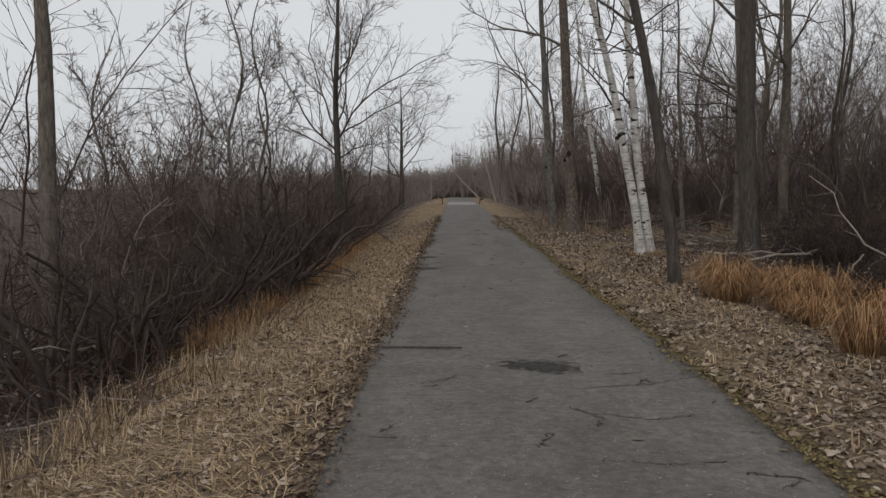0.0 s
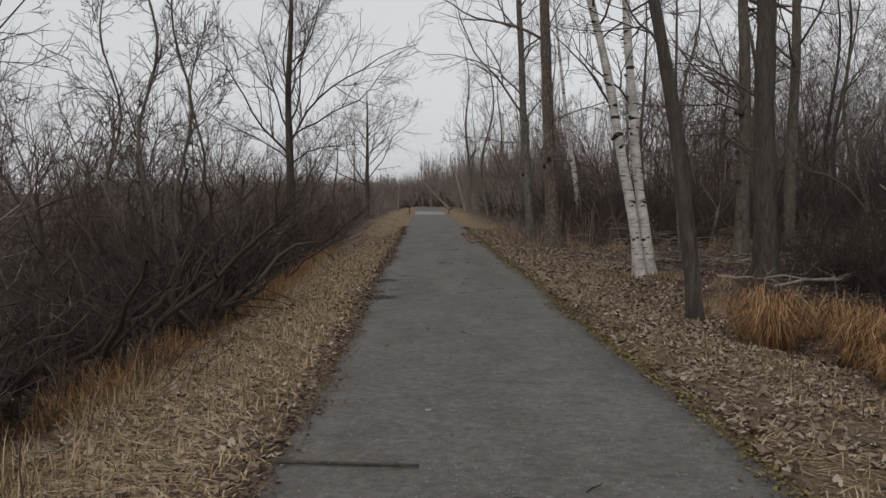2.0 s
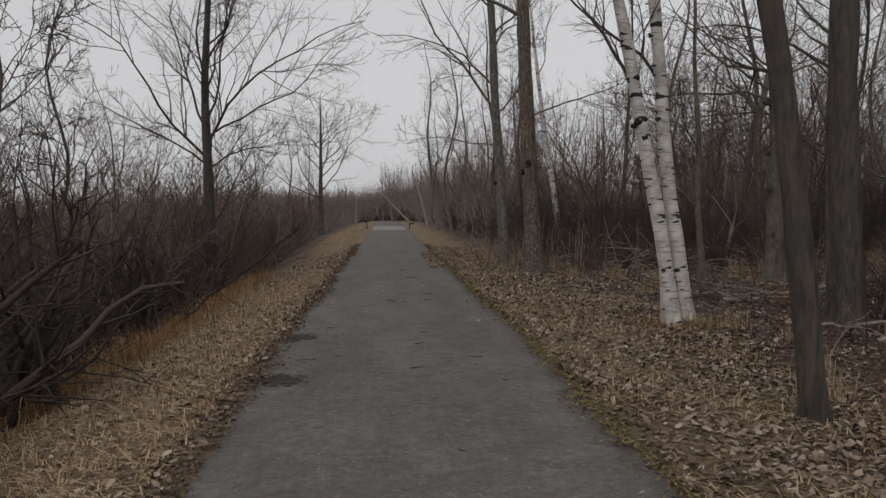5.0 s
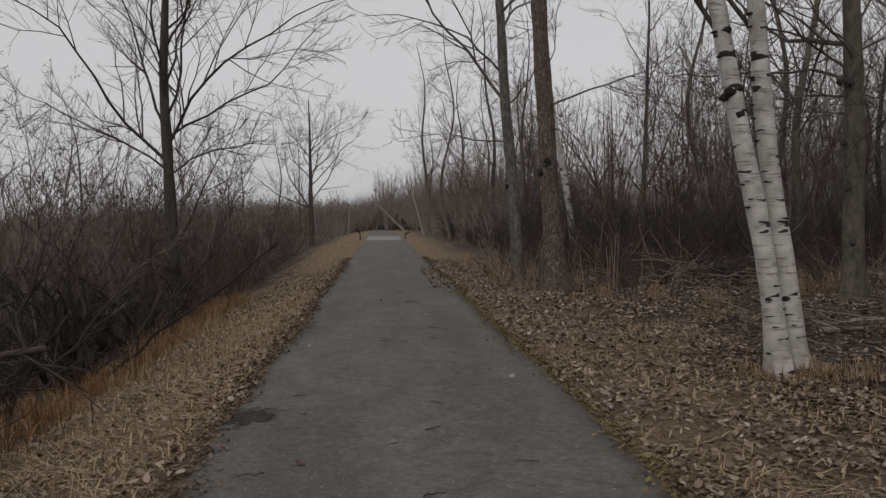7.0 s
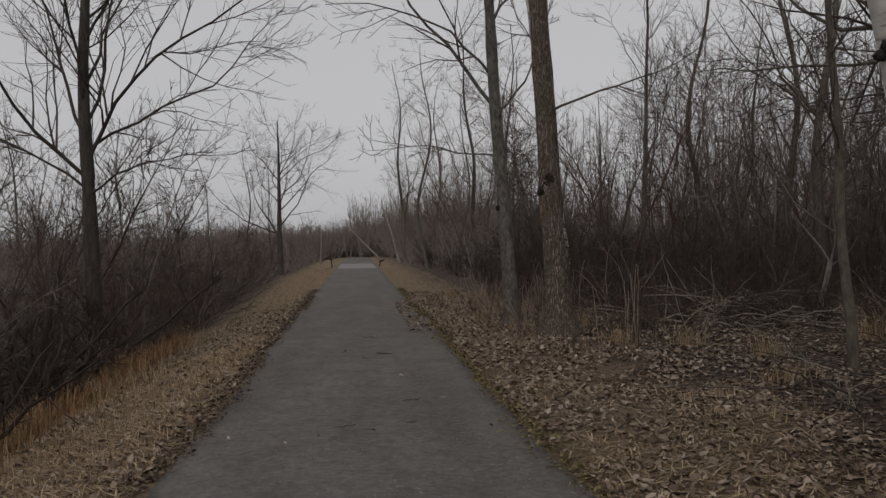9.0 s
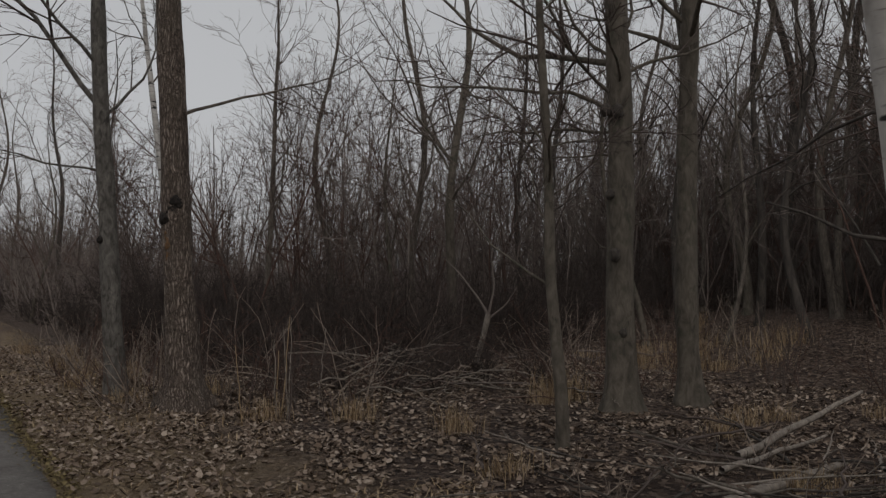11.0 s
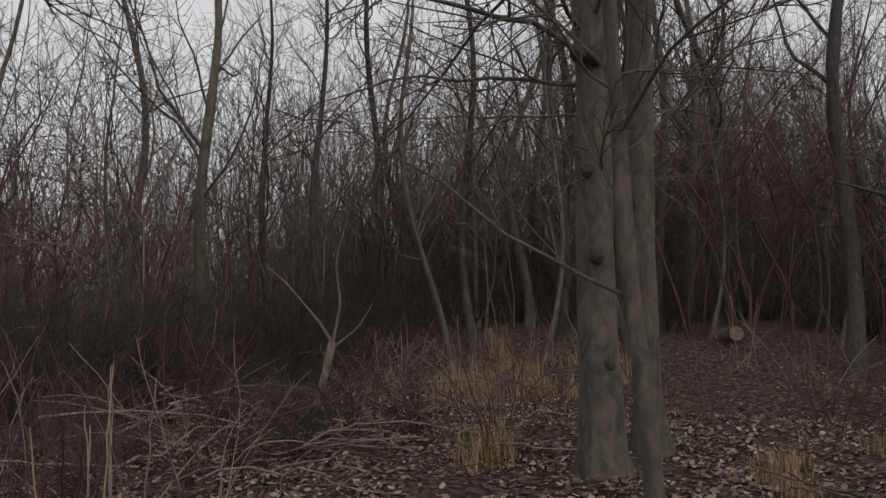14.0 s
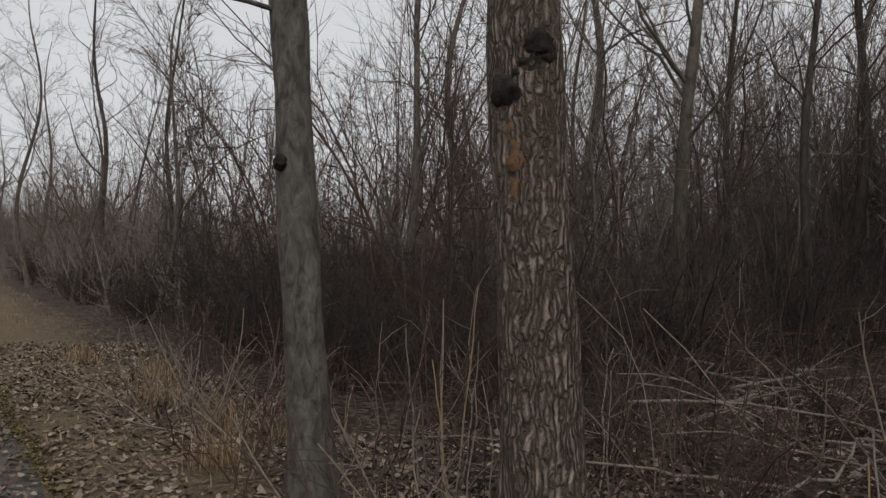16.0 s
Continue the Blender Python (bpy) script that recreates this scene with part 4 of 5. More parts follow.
def sedge_bed(name, label, spots, mat, seed, n, spread, h_lo, h_hi, lean, width, droop=False):
    """Many clumps of drooping sedge as one bed."""
    rng = np.random.default_rng(seed)
    vs, fs, base = [], [], 0
    for x, y in spots:
        k = rng.uniform(0.55, 1.25)
        cnt = int(n * rng.uniform(0.5, 1.3))
        px, py = x + rng.normal(0, spread * k, cnt), y + rng.normal(0, spread * k, cnt)
        away = np.arctan2(py - y, px - x) + rng.normal(0, 0.5, cnt) if droop else None
        v, f = blades(rng, px, py, height(px, py) - 0.01, h_lo * k, h_hi * k, width, lean, droop, away)
        vs.append(v)
        fs.append(f + base)
        base += len(v)
    tagged(link_mesh(name, np.concatenate(vs), np.concatenate(fs), mat, smooth=False), label, "grass", kind="stuff")


# rust-coloured sedge beside the wet hollow, rusty and pale grass along the foot of the swampy bank
sedge_bed("sedge", "rust-orange drooping dry sedge beside the wet hollow", [(4.05 + 1.5 * rngG.random() + 0.25 * math.sin(j), 6.0 + j * 0.3 + 0.3 * rngG.random()) for j in range(30)], GRASS_RUST, 201, 330, 0.1, 0.3, 0.78, 1.0, 0.012, True)
sedge_bed("bank_grass", "rusty dry grass at the foot of the bank", [(-3.0 - 0.5 * rngG.random(), 10.5 + j * 0.5 + rngG.random()) for j in range(48)], GRASS_RUST, 202, 190, 0.2, 0.2, 0.55, 0.72, 0.008)
sedge_bed("bank_straw", "pale dry grass at the foot of the bank", [(-2.8 - 0.7 * rngG.random(), 4.0 + j * 0.9 + rngG.random()) for j in range(36)], GRASS_TAN, 203, 190, 0.24, 0.16, 0.46, 0.75, 0.008)
for dx, dy in ((-0.2, -0.12), (0.05, -0.2), (0.3, -0.16), (0.5, -0.02), (-0.25, 0.1)):
    tuft("grass_tuft", "flattened dry grass heaped at the foot of the birches", 4.25 + dx, 19.8 + dy, 170, 0.1, 0.06, 0.17, GRASS_TAN, 290 + int(dx * 20), 1.0, 0.008)
# straw tufts in the woods
for i, (sx, sy, sh) in enumerate(((8.2, 27.2, 0.62), (9.1, 24.8, 0.34), (8.4, 24.4, 0.28), (9.9, 24.9, 0.3), (13.8, 29.7, 0.6), (14.8, 30.6, 0.65), (15.7, 31.6, 0.6), (13.1, 30.4, 0.55), (16.6, 32.2, 0.6),
                                  (8.8, 27.4, 0.6), (6.0, 26.0, 0.4), (5.4, 27.2, 0.45), (5.2, 24.0, 0.3), (6.9, 22.3, 0.3), (7.8, 22.0, 0.3), (4.6, 27.9, 0.4), (4.6, 30.2, 0.4), (3.5, 30.3, 0.35),
                                  (3.2, 32.2, 0.4), (3.6, 33.4, 0.45), (3.4, 35.2, 0.5), (3.8, 37.0, 0.5), (3.2, 39.0, 0.5), (4.1, 33.0, 0.5), (5.0, 19.6, 0.3), (4.5, 19.7, 0.25), (5.4, 18.6, 0.35),
                                  (4.9, 17.2, 0.35), (4.4, 16.0, 0.35), (15.3, 29.2, 0.5), (17.6, 33.0, 0.6), (12.2, 23.6, 0.3), (11.0, 24.2, 0.3))):
    tuft("grass_tuft", "pale dry straw tuft among fallen leaves", sx, sy, 150, 0.12, sh * 0.4, sh, GRASS_TAN, 300 + i, 0.45, 0.006)


# ---- brambles, dead sticks and logs ----
def cane_bush(x, y, label, seed, n=9, h=1.0, mat=None, group="brambles", arch=-0.1, r=0.0065):
    rng = np.random.default_rng(seed)
    t = thing("bramble", (x, y, float(height(x, y))), label, "bramble", group)
    a = rng.uniform(0, 2 * np.pi, n)
    st = np.stack([rng.normal(0, 0.25, n), rng.normal(0, 0.25, n), np.full(n, -0.05)], -1)
    tl = np.radians(rng.uniform(5, 55, n))
    way = np.stack([np.cos(a) * np.sin(tl), np.sin(a) * np.sin(tl), np.cos(tl)], -1)
    rr = r * rng.uniform(0.7, 1.5, n)
    p, q = grow(rng, st, way, h * rng.uniform(0.5, 1.5, n), rr, rr * 0.5, 7, 0.13, arch)
    for i in range(n):
        cane = Tubes()
        cane.add(p[i:i + 1], q[i:i + 1], 4)
        cane.mesh("cane", mat or TWIG_RED, t)
    tw = Tubes()
    s2, w2, l2, r2 = spawn(rng, p, q, 4, 0.15, 1.0, 50, 15, 0.15, 0.45, 0.7)
    tw.add(*grow(rng, s2, w2, l2, np.maximum(r2, 0.003), np.full(len(r2), 0.002), 3, 0.2, 0.0), 3)
    tagged(tw.mesh("shoot_tangle", mat or TWIG_RED, t), kind="stuff")
    return t


MATS = (TWIG_RED, TWIG_PALE, TWIG_DARK)
for i, (sx, sy) in enumerate(fill(4.8, 10.5, 26.8, 33.5, 36, 0.6, lambda x, y: abs((x - 1.4) * 0.72 - (y - 21.5) * 0.69) > 0.9 or x > 9.2)):
    cane_bush(sx, sy, "tangle of bare brown bramble canes", 400 + i, 6, 1.2, (TWIG_DARK, TWIG_RED, TWIG_PALE, TWIG_RED)[i % 4], "brambles in the woods", -0.08)
for i, (sx, sy) in enumerate(fill(-4.4, -2.6, 4, 16, 22, 0.5)):
    cane_bush(sx, sy, "low reddish bramble on the bank", 460 + i, 9, 0.6, MATS[i % 2 * 2], "brambles on the bank", -0.1)
for i, (sx, sy) in enumerate(fill(3.3, 5.4, 28.5, 40, 26, 0.5)):
    cane_bush(sx, sy, "upright reddish-brown stalks by the trees", 490 + i, 12, 0.85, (TWIG_RED, TWIG_DARK, TWIG_PALE)[i % 3], "stalks by the trees", 0.03)
for i, (sx, sy) in enumerate(fill(4.6, 9.5, 15.8, 24.0, 24, 0.6)):
    cane_bush(sx, sy, "low dark twiggy growth on the woods floor", 520 + i, 7, 0.5, MATS[i % 3], "low twigs in the woods", -0.06)
for i, (sx, sy) in enumerate(fill(11.5, 17, 23, 34, 26, 0.8)):
    cane_bush(sx, sy, "thin dark bush on the woods floor", 550 + i, 10, 1.0, MATS[i % 3], "low twigs in the woods", 0.02)


def stick(name, a, b, r0, r1, label, mat=None, seed=0, bend=0.06, category="stick", branches=0, group="", sag=0.0):
    """A dead branch from a to b with a few stubs."""
    rng = np.random.default_rng(seed)
    a, b = np.array(a, float), np.array(b, float)
    n = 9
    s = np.linspace(0, 1, n)[:, None]
    p = a + (b - a) * s
    length = np.linalg.norm(b - a)
    p[1:-1] += rng.normal(0, bend * length / 9, (n - 2, 3)) * np.array([1, 1, 0.4])
    p[:, 2] += sag * np.sin(s[:, 0] * np.pi)
    mid = a.copy()
    tb = Tubes()
    pp, rr = tb.add((p - mid)[None], np.linspace(r0, r1, n)[None], 7)
    if branches:
        s2, w2, l2, r2 = spawn(rng, pp, rr, branches, 0.25, 0.95, 40, 12, 0.12, 0.35, 0.5)
        w2[:, 2] = np.abs(w2[:, 2])
        tb.add(*grow(rng, s2, w2, l2, np.maximum(r2, 0.004), np.maximum(r2 * 0.4, 0.002), 4, 0.12, 0.0), 5)
    ob = tb.mesh(name, mat or DEADWOOD)
    ob.location = mid
    return tagged(ob, label, category, group)


def gz(x, y, up=0.0):
    return (x, y, float(height(x, y)) + up)


stick("stick", (-0.71, 8.08, 0.022), (0.08, 7.98, 0.034), 0.011, 0.008, "thin dark stick lying across the asphalt", BARK_DARK, 1, 0.05)
stick("stick", (0.86, 26.75, 0.028), (1.06, 26.62, 0.03), 0.007, 0.004, "short dark twig on the asphalt", BARK_DARK, 2)
stick("log", gz(7.5, 23.5, 0.05), (10.05, 23.9, 0.36), 0.045, 0.02, "pale barkless fallen branch on the leaves", DEADWOOD, 3, 0.05, "log", 0)
stick("log", gz(6.7, 23.0, 0.05), gz(8.9, 23.55, 0.1), 0.03, 0.014, "long pale fallen branch propped on brush", DEADWOOD, 4, 0.06, "log", 0)
stick("log", gz(5.9, 22.3, 0.05), gz(8.0, 22.75, 0.1), 0.05, 0.03, "short pale log among dead sticks", DEADWOOD, 5, 0.05, "log", 0)
for i in range(34):
    cxp, cyp = rngG.uniform(4.9, 8.6), rngG.uniform(21.4, 24.3)
    an, L = rngG.uniform(0, 6.28), rngG.uniform(0.6, 1.7)
    stick("stick", gz(cxp, cyp, rngG.uniform(0.02, 0.12)), gz(cxp + L * math.cos(an), cyp + L * math.sin(an), rngG.uniform(0.04, 0.4)), rngG.uniform(0.008, 0.022), 0.005,
          "dead grey stick in a heap of fallen branches", (DEADWOOD, BARK_DARK, TWIG_DARK, BARK_GREY)[i % 4], 600 + i, 0.14, "stick", 3, "heap of fallen branches")
for i, (a, b, u0, u1, r0) in enumerate((((11.2, 32.3), (13.2, 31.2), 0.12, 0.16, 0.018), ((9.0, 33.2), (8.1, 30.1), 0.45, 0.05, 0.016), ((7.6, 30.3), (8.6, 28.2), 0.1, 0.05, 0.016),
                                        ((12.1, 31.1), (13.6, 29.4), 0.3, 0.28, 0.016), ((7.2, 31.4), (10.1, 32.0), 0.1, 0.4, 0.022), ((6.0, 30.9), (8.0, 29.6), 0.5, 0.1, 0.014),
                                        ((8.9, 28.4), (6.6, 28.9), 0.08, 0.22, 0.014), ((7.4, 20.0), (8.6, 20.8), 0.1, 0.3, 0.03), ((8.0, 17.2), (9.6, 18.4), 0.2, 0.6, 0.018),
                                        ((8.4, 16.2), (8.9, 15.2), 1.6, 0.1, 0.02), ((-3.75, 14.8), (-3.95, 15.3), 0.05, 0.75, 0.025), ((-3.6, 9.4), (-2.5, 9.8), 0.08, 0.12, 0.014),
                                        ((-4.6, 8.2), (-2.6, 8.0), 0.12, 0.1, 0.016), ((-6.2, 9.0), (-4.0, 9.7), 0.8, 0.6, 0.018), ((6.9, 12.4), (5.3, 13.2), 0.05, 1.95, 0.02), ((6.9, 14.8), (6.1, 14.2), 0.9, 0.1, 0.018), ((6.2, 18.3), (8.6, 19.2), 0.12, 0.3, 0.03),
                                        ((5.6, 19.4), (7.6, 18.6), 0.1, 0.25, 0.028))):
    stick("fallen_branch", gz(*a, u0), gz(*b, u1), r0, r0 * 0.45, "bare grey fallen branch caught in the undergrowth", DEADWOOD if i % 3 else TWIG_GREY, 700 + i, 0.32, "branch", 4,
          "fallen branches", 0.12 if i in (4, 5) else 0.0)
for i in range(20):
    cxp, cyp = rngG.uniform(5.4, 9.8), rngG.uniform(27.2, 32.0)
    an, L = rngG.uniform(0, 6.28), rngG.uniform(0.8, 2.2)
    stick("fallen_branch", gz(cxp, cyp, rngG.uniform(0.02, 0.25)), gz(cxp + L * math.cos(an), cyp + L * math.sin(an), rngG.uniform(0.03, 0.4)), rngG.uniform(0.008, 0.016), 0.004,
          "thin pale fallen branch in the undergrowth", (DEADWOOD, TWIG_PALE)[i % 2], 740 + i, 0.35, "branch", 4, "fallen branches", 0.1)
sedge_bed("straw_patch", "golden dry straw in a clearing of the woods", [(12.4 + 4.6 * rngG.random(), 28.6 + 4.0 * rngG.random()) for j in range(17)], GRASS_TAN, 204, 90, 0.25, 0.2, 0.55, 0.5, 0.008)
# small twigs on the asphalt
for i in range(26):
    cxp, cyp = rngG.uniform(-0.5, 1.8), rngG.uniform(4.2, 30)
    an, L = rngG.uniform(0, 6.28), rngG.uniform(0.05, 0.2)
    stick("twig", (cxp, cyp, 0.026), (cxp + L * math.cos(an), cyp + L * math.sin(an), 0.028), 0.0045, 0.002, "small dark twig dropped on the asphalt", BARK_DARK, 780 + i, 0.5, "twig", 0, "twigs on the asphalt")
# the crooked white sapling stump
dead = thing("dead_sapling", (9.06, 30.11, 0.0), "crooked barkless white dead sapling with a forked top", "dead sapling")


def crooked(name, pts, r0, r1, mat, parent):
    """A crooked stem through a few joints."""
    q = np.array(pts, float)
    u = np.linspace(0, len(q) - 1, 5 * (len(q) - 1) + 1)
    p = np.stack([np.interp(u, np.arange(len(q)), q[:, k]) for k in range(3)], -1)
    p[1:-1] = 0.5 * p[1:-1] + 0.25 * (p[:-2] + p[2:])
    tb = Tubes()
    tb.add(p[None], (np.linspace(r0, r1, len(p)) * (1 + 0.12 * np.sin(u * 7.1)))[None], 8)
    return tb.mesh(name, mat, parent)


crooked("stem", ((0.13, -0.18, -0.12), (0.09, -0.13, 0.05), (0.0, 0.0, 0.28), (0.04, -0.05, 0.5), (0.12, -0.16, 1.05)), 0.062, 0.045, DEADWOOD, dead)
crooked("fork", ((0.12, -0.16, 1.03), (0.02, -0.02, 1.3), (-0.2, 0.28, 1.75), (-0.36, 0.5, 2.0)), 0.022, 0.006, TWIG_GREY, dead)
crooked("fork", ((0.12, -0.16, 1.03), (0.18, -0.24, 1.5), (0.14, -0.2, 2.0), (0.22, -0.3, 2.5)), 0.02, 0.005, TWIG_GREY, dead)
crooked("fork", ((0.1, -0.14, 0.95), (0.3, -0.4, 1.2), (0.42, -0.55, 1.5)), 0.018, 0.006, TWIG_GREY, dead)

# a small leaning tree that arches over the leaves
arch = thing("leaning_tree", (9.75, 21.75, float(height(9.75, 21.75))), "thin dark leaning tree arched low over the leaves", "tree")
crooked("trunk", ((0, 0, -0.1), (0.04, 0.05, 0.65), (-0.02, 0.3, 1.3), (-0.2, 0.75, 1.78), (-0.42, 1.3, 2.1), (-0.58, 1.65, 2.16), (-0.75, 2.05, 2.4), (-0.9, 2.45, 2.55)), 0.042, 0.01, BARK_DARK, arch)
crooked("branch", ((-0.08, 0.35, 1.05), (0.1, 0.5, 1.8), (0.0, 0.75, 2.6), (0.15, 0.9, 3.4)), 0.024, 0.006, BARK_DARK, arch)
crooked("branch", ((0.02, 0.05, 0.55), (0.2, -0.2, 1.4), (0.25, -0.1, 2.4), (0.4, -0.3, 3.3)), 0.03, 0.008, BARK_DARK, arch)
crooked("branch", ((-0.45, 1.45, 1.85), (-0.4, 1.75, 2.3), (-0.55, 2.1, 2.9)), 0.016, 0.005, BARK_DARK, arch)

# dry stalks near the stout tree
for i, (sx, sy, sh) in enumerate(((4.72, 27.92, 0.95), (4.8, 27.98, 1.22), (4.86, 27.9, 1.1), (4.77, 28.06, 0.8), (4.9, 28.02, 1.2), (4.2, 27.6, 0.9), (5.5, 28.5, 1.0), (4.35, 30.9, 1.3), (4.25, 31.0, 1.1), (4.4, 30.8, 1.4), (4.5, 31.2, 1.2),
                                  (4.3, 30.7, 0.9), (4.55, 30.95, 1.0))):
    stick("dry_stalk", gz(sx, sy, -0.05), gz(sx + 0.12 * math.sin(i * 2.2), sy + 0.1 * math.cos(i * 1.7), sh), 0.008, 0.004, "upright pale dry stalk", (DEADWOOD, GRASS_TAN)[i % 2], 800 + i, 0.05, "stalk", 0,
          "dry stalks")

# cut log on the rise in the woods
CUTWOOD = plain_noise("weathered_cut_wood", (0.12, 0.09, 0.055), (0.25, 0.19, 0.12), 11, 0.9)
LOG_TURN = Matrix.Rotation(radians(212), 4, "Z") @ Matrix.Rotation(radians(84), 4, "Y")
log = thing("cut_log", (18.3, 28.1, float(height(18.3, 28.1)) + 0.17), "short cut log with a yellow sawn end on the rise", "log")
bm = bmesh.new()
bmesh.ops.create_cone(bm, cap_ends=False, segments=16, radius1=0.14, radius2=0.15, depth=1.3, matrix=LOG_TURN)
part("bark", bm, BARK_GREY, log)
for sgn in (-1, 1):
    bm = bmesh.new()
    bmesh.ops.create_cone(bm, cap_ends=True, segments=16, radius1=0.136, radius2=0.134, depth=0.02,
                          matrix=LOG_TURN @ Matrix.Translation((0, 0, sgn * 0.648)))
    part("sawn_end", bm, CUTWOOD, log, "yellow sawn end of the log")

# ---- far end of the trail ----
stick("dead_tree", gz(2.9, 92.0, -0.1), (0.15, 92.5, 2.75), 0.10, 0.05, "pale barkless trunk leaning at the far end of the trail", DEADWOOD, 51, 0.03, "dead tree")
stick("dead_tree", gz(4.0, 84.0, -0.1), (2.9, 84.6, 4.2), 0.10, 0.06, "pale thin trunk leaning among far trees", DEADWOOD, 52, 0.03, "dead tree")
stick("dead_tree", gz(-2.4, 88.0, -0.1), (-2.3, 88.0, 2.6), 0.07, 0.04, "pale broken trunk beside the far trail", DEADWOOD, 53, 0.03, "dead tree")


def box_bm(cx, cy, cz, sx, sy, sz, rot=0.0, bevel=0.008):
    bm = bmesh.new()
    bmesh.ops.create_cube(bm, size=1.0)
    bmesh.ops.transform(bm, matrix=Matrix.Translation((cx, cy, cz)) @ Matrix.Rotation(rot, 4, "Y") @ Matrix.Diagonal((sx, sy, sz, 1)), verts=bm.verts)
    bmesh.ops.bevel(bm, geom=list(bm.edges), offset=bevel, segments=1, affect="EDGES")
    return bm


def trail_post(x, y, h, lean, arm, label):
    t = thing("trail_post", (x, y, float(height(x, y))), label, "post", "trail posts")
    part("post", box_bm(0, 0, h / 2 - 0.1, 0.07, 0.07, h + 0.2, lean), KNOT, t)
    part("board", box_bm(arm * 0.12 + lean * h * 0.5, -0.09, h - 0.04, 0.34, 0.035, 0.09, -0.35 * arm), KNOT, t)
    return t


trail_post(-0.97, 70.5, 0.62, -0.08, -1, "dark wooden trail post with a tilted board")
trail_post(2.1, 72.0, 0.42, 0.12, 1, "low dark wooden trail post with a tilted board")


# ---- marks on the asphalt ----
def blotch(name, x, y, rx, ry, mat, label, seed, n=40):
    """A ragged flat patch that follows the asphalt's crown."""
    rng = np.random.default_rng(seed)
    a = np.linspace(0, 2 * np.pi, n, endpoint=False)
    ph = rng.uniform(0, 6.28, 5)
    k = 1 + 0.22 * np.sin(2 * a + ph[0]) + 0.15 * np.sin(3 * a + ph[1]) + 0.1 * np.sin(7 * a + ph[2]) + 0.07 * np.sin(13 * a + ph[3])
    v = [(0, 0, 0)]
    for ring in (0.5, 1.0):
        for i in range(n):
            v.append((rx * k[i] * math.cos(a[i]) * ring, ry * k[i] * math.sin(a[i]) * ring, 0))
    v = np.array(v)
    c = np.clip((v[:, 0] + x - PATH_L) / (PATH_R - PATH_L), 0, 1)
    gx, gy = v[:, 0] + x, v[:, 1] + y
    v[:, 2] = 0.02 * (1 - (2 * c - 1) ** 2) + 0.004 * np.sin(gx * 3.1 + gy * 0.7) * np.sin(gy * 1.3) + 0.004
    f = []
    for i in range(n):
        j = (i + 1) % n
        f.append((0, 1 + i, 1 + j, 1 + j))
        f.append((1 + i, 1 + n + i, 1 + n + j, 1 + j))
    me = bpy.data.meshes.new(name)
    me.from_pydata([tuple(p) for p in v], [], [q[:3] if q[2] == q[3] else q for q in f])
    me.materials.append(mat)
    ob = new(name, me)
    ob.location = (x, y, 0)
    return tagged(ob, label, "stain", kind="structure")


blotch("trim_dark_patch", 0.72, 7.2, 0.36, 0.27, DAMP_HOLE, "dark damp dip in the asphalt", 1)
# no holes are cut: their shaded insides are put into flat dark patches
blotch("trim_dark_patch", -0.52, 15.85, 0.24, 0.42, DAMP_HOLE, "flat dark patch painted as the shaded inside of a broken hole at the asphalt's edge", 2)
blotch("trim_dark_patch", -0.58, 18.3, 0.22, 0.4, DAMP_HOLE, "flat dark patch painted as the shaded inside of a broken hole at the asphalt's edge", 3)


def crack(name, pts, w, seed, mat=None):
    """A thin ragged crack with dirt in it."""
    rng = np.random.default_rng(seed)
    p = np.array(pts, float)
    n = 26
    s = np.linspace(0, len(p) - 1, n)
    x = np.interp(s, np.arange(len(p)), p[:, 0]) + rng.normal(0, 0.02, n)
    y = np.interp(s, np.arange(len(p)), p[:, 1]) + rng.normal(0, 0.02, n)
    ww = w * 0.5 * rng.uniform(0.2, 1.4, n)
    dx, dy = np.gradient(x), np.gradient(y)
    ln = np.hypot(dx, dy) + 1e-6
    nx, ny = -dy / ln * ww, dx / ln * ww
    def zz(a, b):
        c = np.clip((a - PATH_L) / (PATH_R - PATH_L), 0, 1)
        return 0.02 * (1 - (2 * c - 1) ** 2) + 0.004 * np.sin(a * 3.1 + b * 0.7) * np.sin(b * 1.3) + 0.0035
    l = np.stack([x + nx, y + ny, zz(x + nx, y + ny)], -1)
    r = np.stack([x - nx, y - ny, zz(x - nx, y - ny)], -1)
    v = np.stack([l, r], 1).reshape(-1, 3)
    i = np.arange(n - 1)[:, None] * 2
    f = i + np.array([0, 1, 3, 2])
    return tagged(link_mesh(name, v, f, mat or CRACK, smooth=False), "thin dirt-filled crack in the asphalt", "crack", kind="structure")


for i, (pts, w) in enumerate(((((0.86, 6.38), (1.2, 6.5), (1.55, 6.62), (1.98, 6.95)), 0.012), (((0.8, 5.9), (0.95, 5.6), (0.9, 5.4)), 0.01), (((1.0, 5.7), (1.3, 5.55), (1.6, 5.75)), 0.01),
                              (((1.25, 6.9), (1.5, 7.0)), 0.008), (((0.5, 5.0), (0.6, 5.25)), 0.009), (((-0.3, 6.6), (-0.05, 6.75), (0.05, 6.95)), 0.01), (((0.75, 4.8), (1.1, 4.7), (1.5, 4.75)), 0.008),
                              (((0.55, 7.5), (0.95, 7.42), (1.15, 7.2)), 0.013), (((1.5, 4.6), (1.8, 4.5)), 0.012), (((0.2, 12.5), (0.6, 12.6), (1.3, 12.4)), 0.006), (((0.4, 26.2), (1.1, 26.4)), 0.01),
                              (((0.9, 9.4), (1.4, 9.5)), 0.006), (((-0.2, 9.8), (0.3, 9.9)), 0.006), (((-0.55, 22.0), (0.0, 22.1)), 0.008), (((0.2, 31.0), (1.3, 31.2)), 0.012))):
    crack("trim_crack", pts, w, 60 + i)


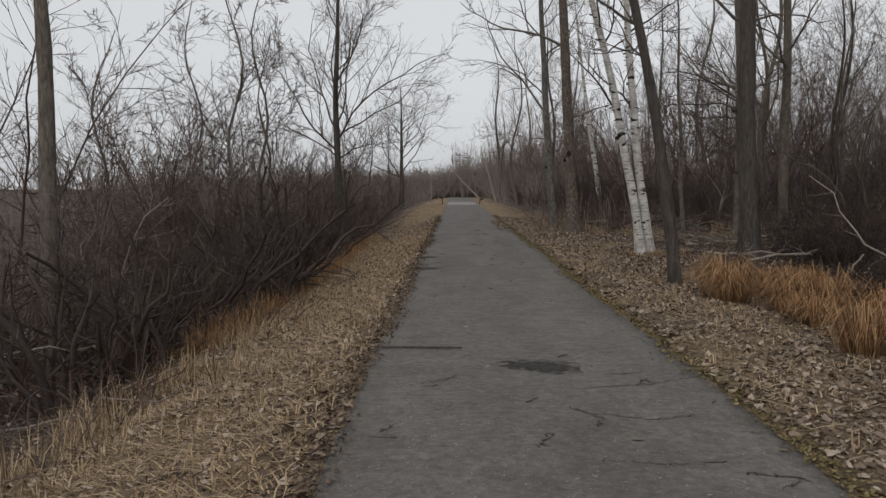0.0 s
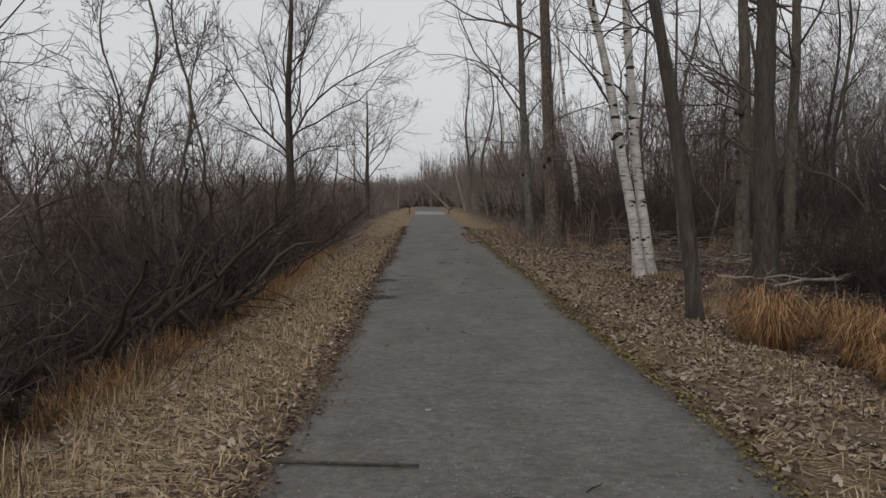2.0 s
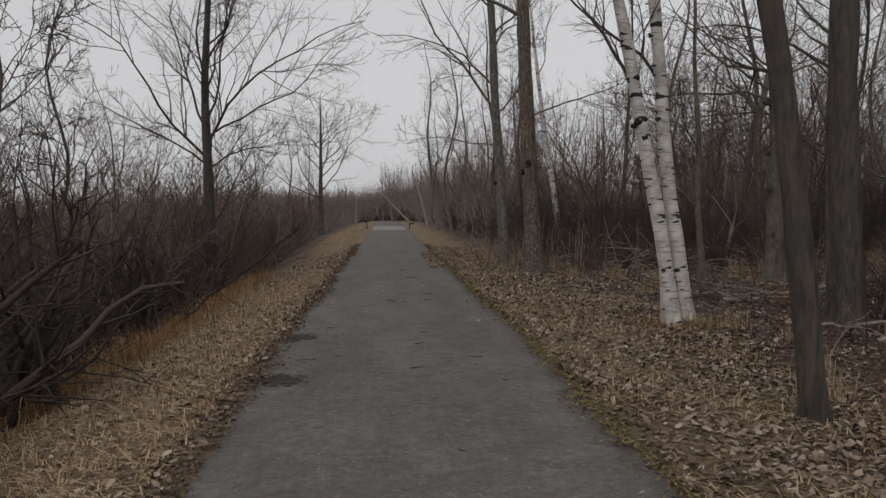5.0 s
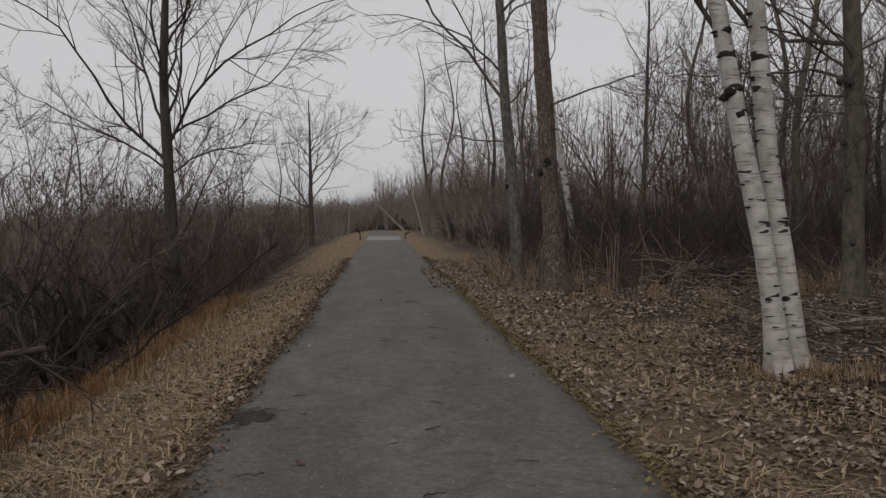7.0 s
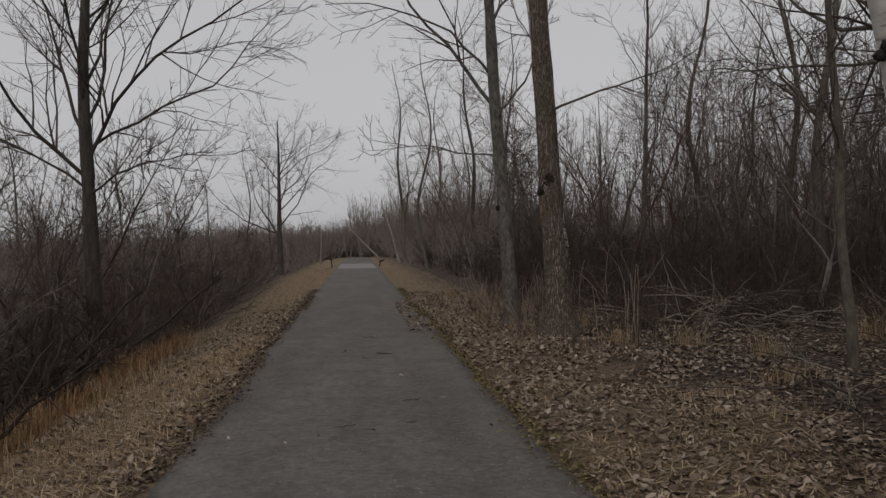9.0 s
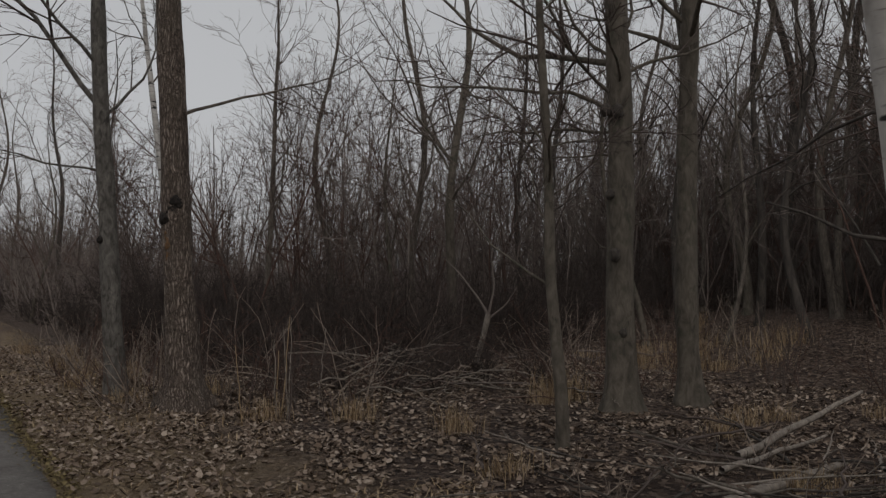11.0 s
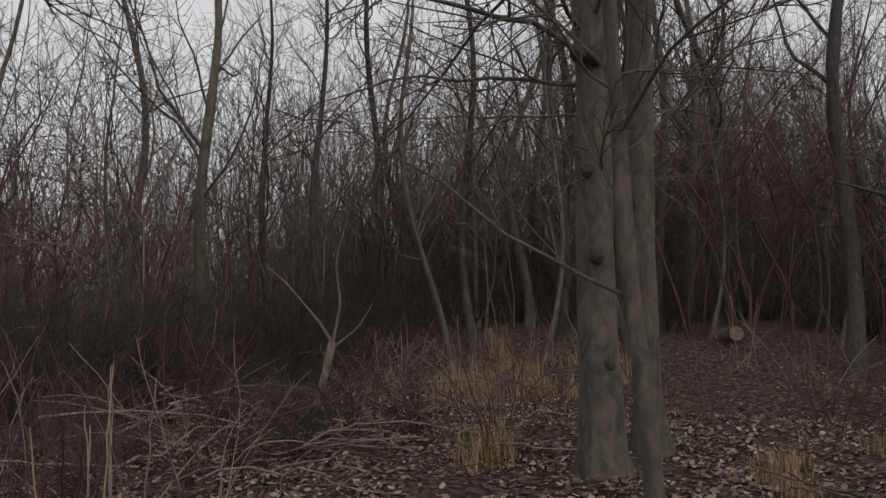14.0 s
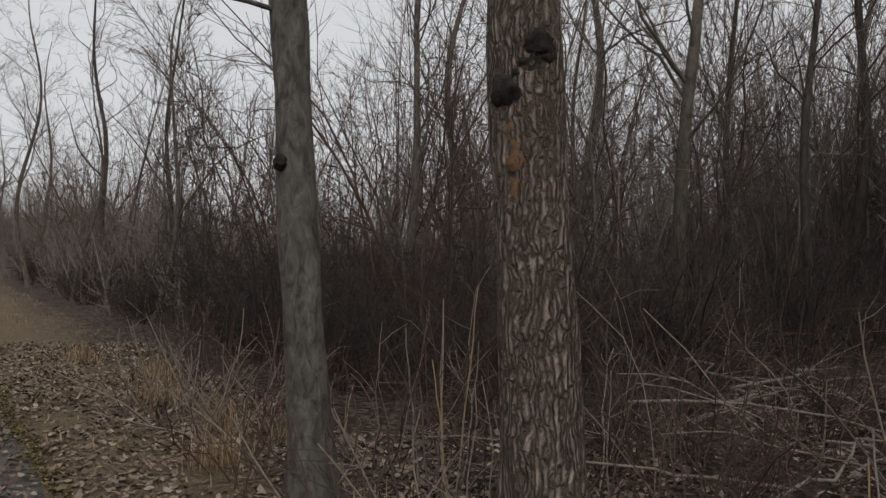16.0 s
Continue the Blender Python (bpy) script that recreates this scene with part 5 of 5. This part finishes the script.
def edge_crumbs():
    """Leaf crumbs, moss and dirt that creep over the asphalt's edges."""
    rng = np.random.default_rng(61)
    for name, label, mat, side, n, wide in (("edge_litter", "brown leaf crumbs along the asphalt's edge", CRUMB, -1, 17000, 0.13), ("edge_moss", "olive-brown moss and crumbs along the asphalt's edge", MOSSY, 1, 15000, 0.085)):
        y = rng.uniform(2, 44, n)
        edge = PATH_R + wav(y, 4.0) if side > 0 else PATH_L + wav(y, 1.0)
        gaps = 0.6 + 0.5 * np.sin(y * 0.9 + side) + 0.3 * np.sin(y * 2.7)
        x = edge + side * (0.05 + np.abs(rng.normal(0, wide, n))) - side * np.abs(rng.normal(0, 0.05, n)) * (1 + gaps)
        inside = (x > PATH_L + wav(y, 1.0) - 0.02) & (x < PATH_R + wav(y, 4.0) + 0.02)
        z = np.where(inside, 0.012, np.maximum(height(x, y) + 0.006, -0.03)) + rng.uniform(0, 0.008, n)
        v, f = leaves(rng, x, y, z, 0.006, 0.022)
        tagged(link_mesh(name, v, f, mat, smooth=False), label, "leaf litter", kind="stuff")


CRUMB = leaf_material("brown_leaf_crumbs", [(0.0, (0.035, 0.022, 0.016)), (0.5, (0.1, 0.066, 0.046)), (1.0, (0.23, 0.165, 0.115))])
MOSSY = leaf_material("mossy_crumbs", [(0.0, (0.07, 0.05, 0.02)), (0.5, (0.15, 0.112, 0.045)), (1.0, (0.26, 0.2, 0.095))])
edge_crumbs()

# a paler slab added over the asphalt for the lighter strip far along the trail
PALE = plain_noise("pale_trail_surface", (0.19, 0.18, 0.17), (0.27, 0.26, 0.25), 9, 0.9)
bm = bmesh.new()
bmesh.ops.create_cube(bm, size=1.0)
bmesh.ops.transform(bm, matrix=Matrix.Translation((0.62, 74.0, -0.03)) @ Matrix.Diagonal((2.4, 12.0, 0.12, 1)), verts=bm.verts)
bmesh.ops.bevel(bm, geom=list(bm.edges), offset=0.01, segments=1, affect="EDGES")
tagged(part("pavement", bm, PALE, None), "paler far stretch of the trail", "paving", kind="structure")

# standing water
for i, (wx, wy_, wr, wz) in enumerate(((8.6, 14.2, 2.4, -0.42), (6.6, 16.4, 1.1, -0.5), (12.5, 20.3, 1.5, -0.26), (-8.5, 12.0, 3.6, -1.13))):
    n = 40
    a = np.linspace(0, 2 * np.pi, n, endpoint=False)
    k = wr * (1 + 0.15 * np.sin(3 * a + i) + 0.08 * np.sin(5 * a))
    me = bpy.data.meshes.new("water")
    me.from_pydata([(wx + k[j] * math.cos(a[j]), wy_ + k[j] * math.sin(a[j]), wz) for j in range(n)], [], [tuple(range(n))])
    me.materials.append(WATER)
    tagged(new("water", me), "dark standing water among the brush", "water", kind="structure")
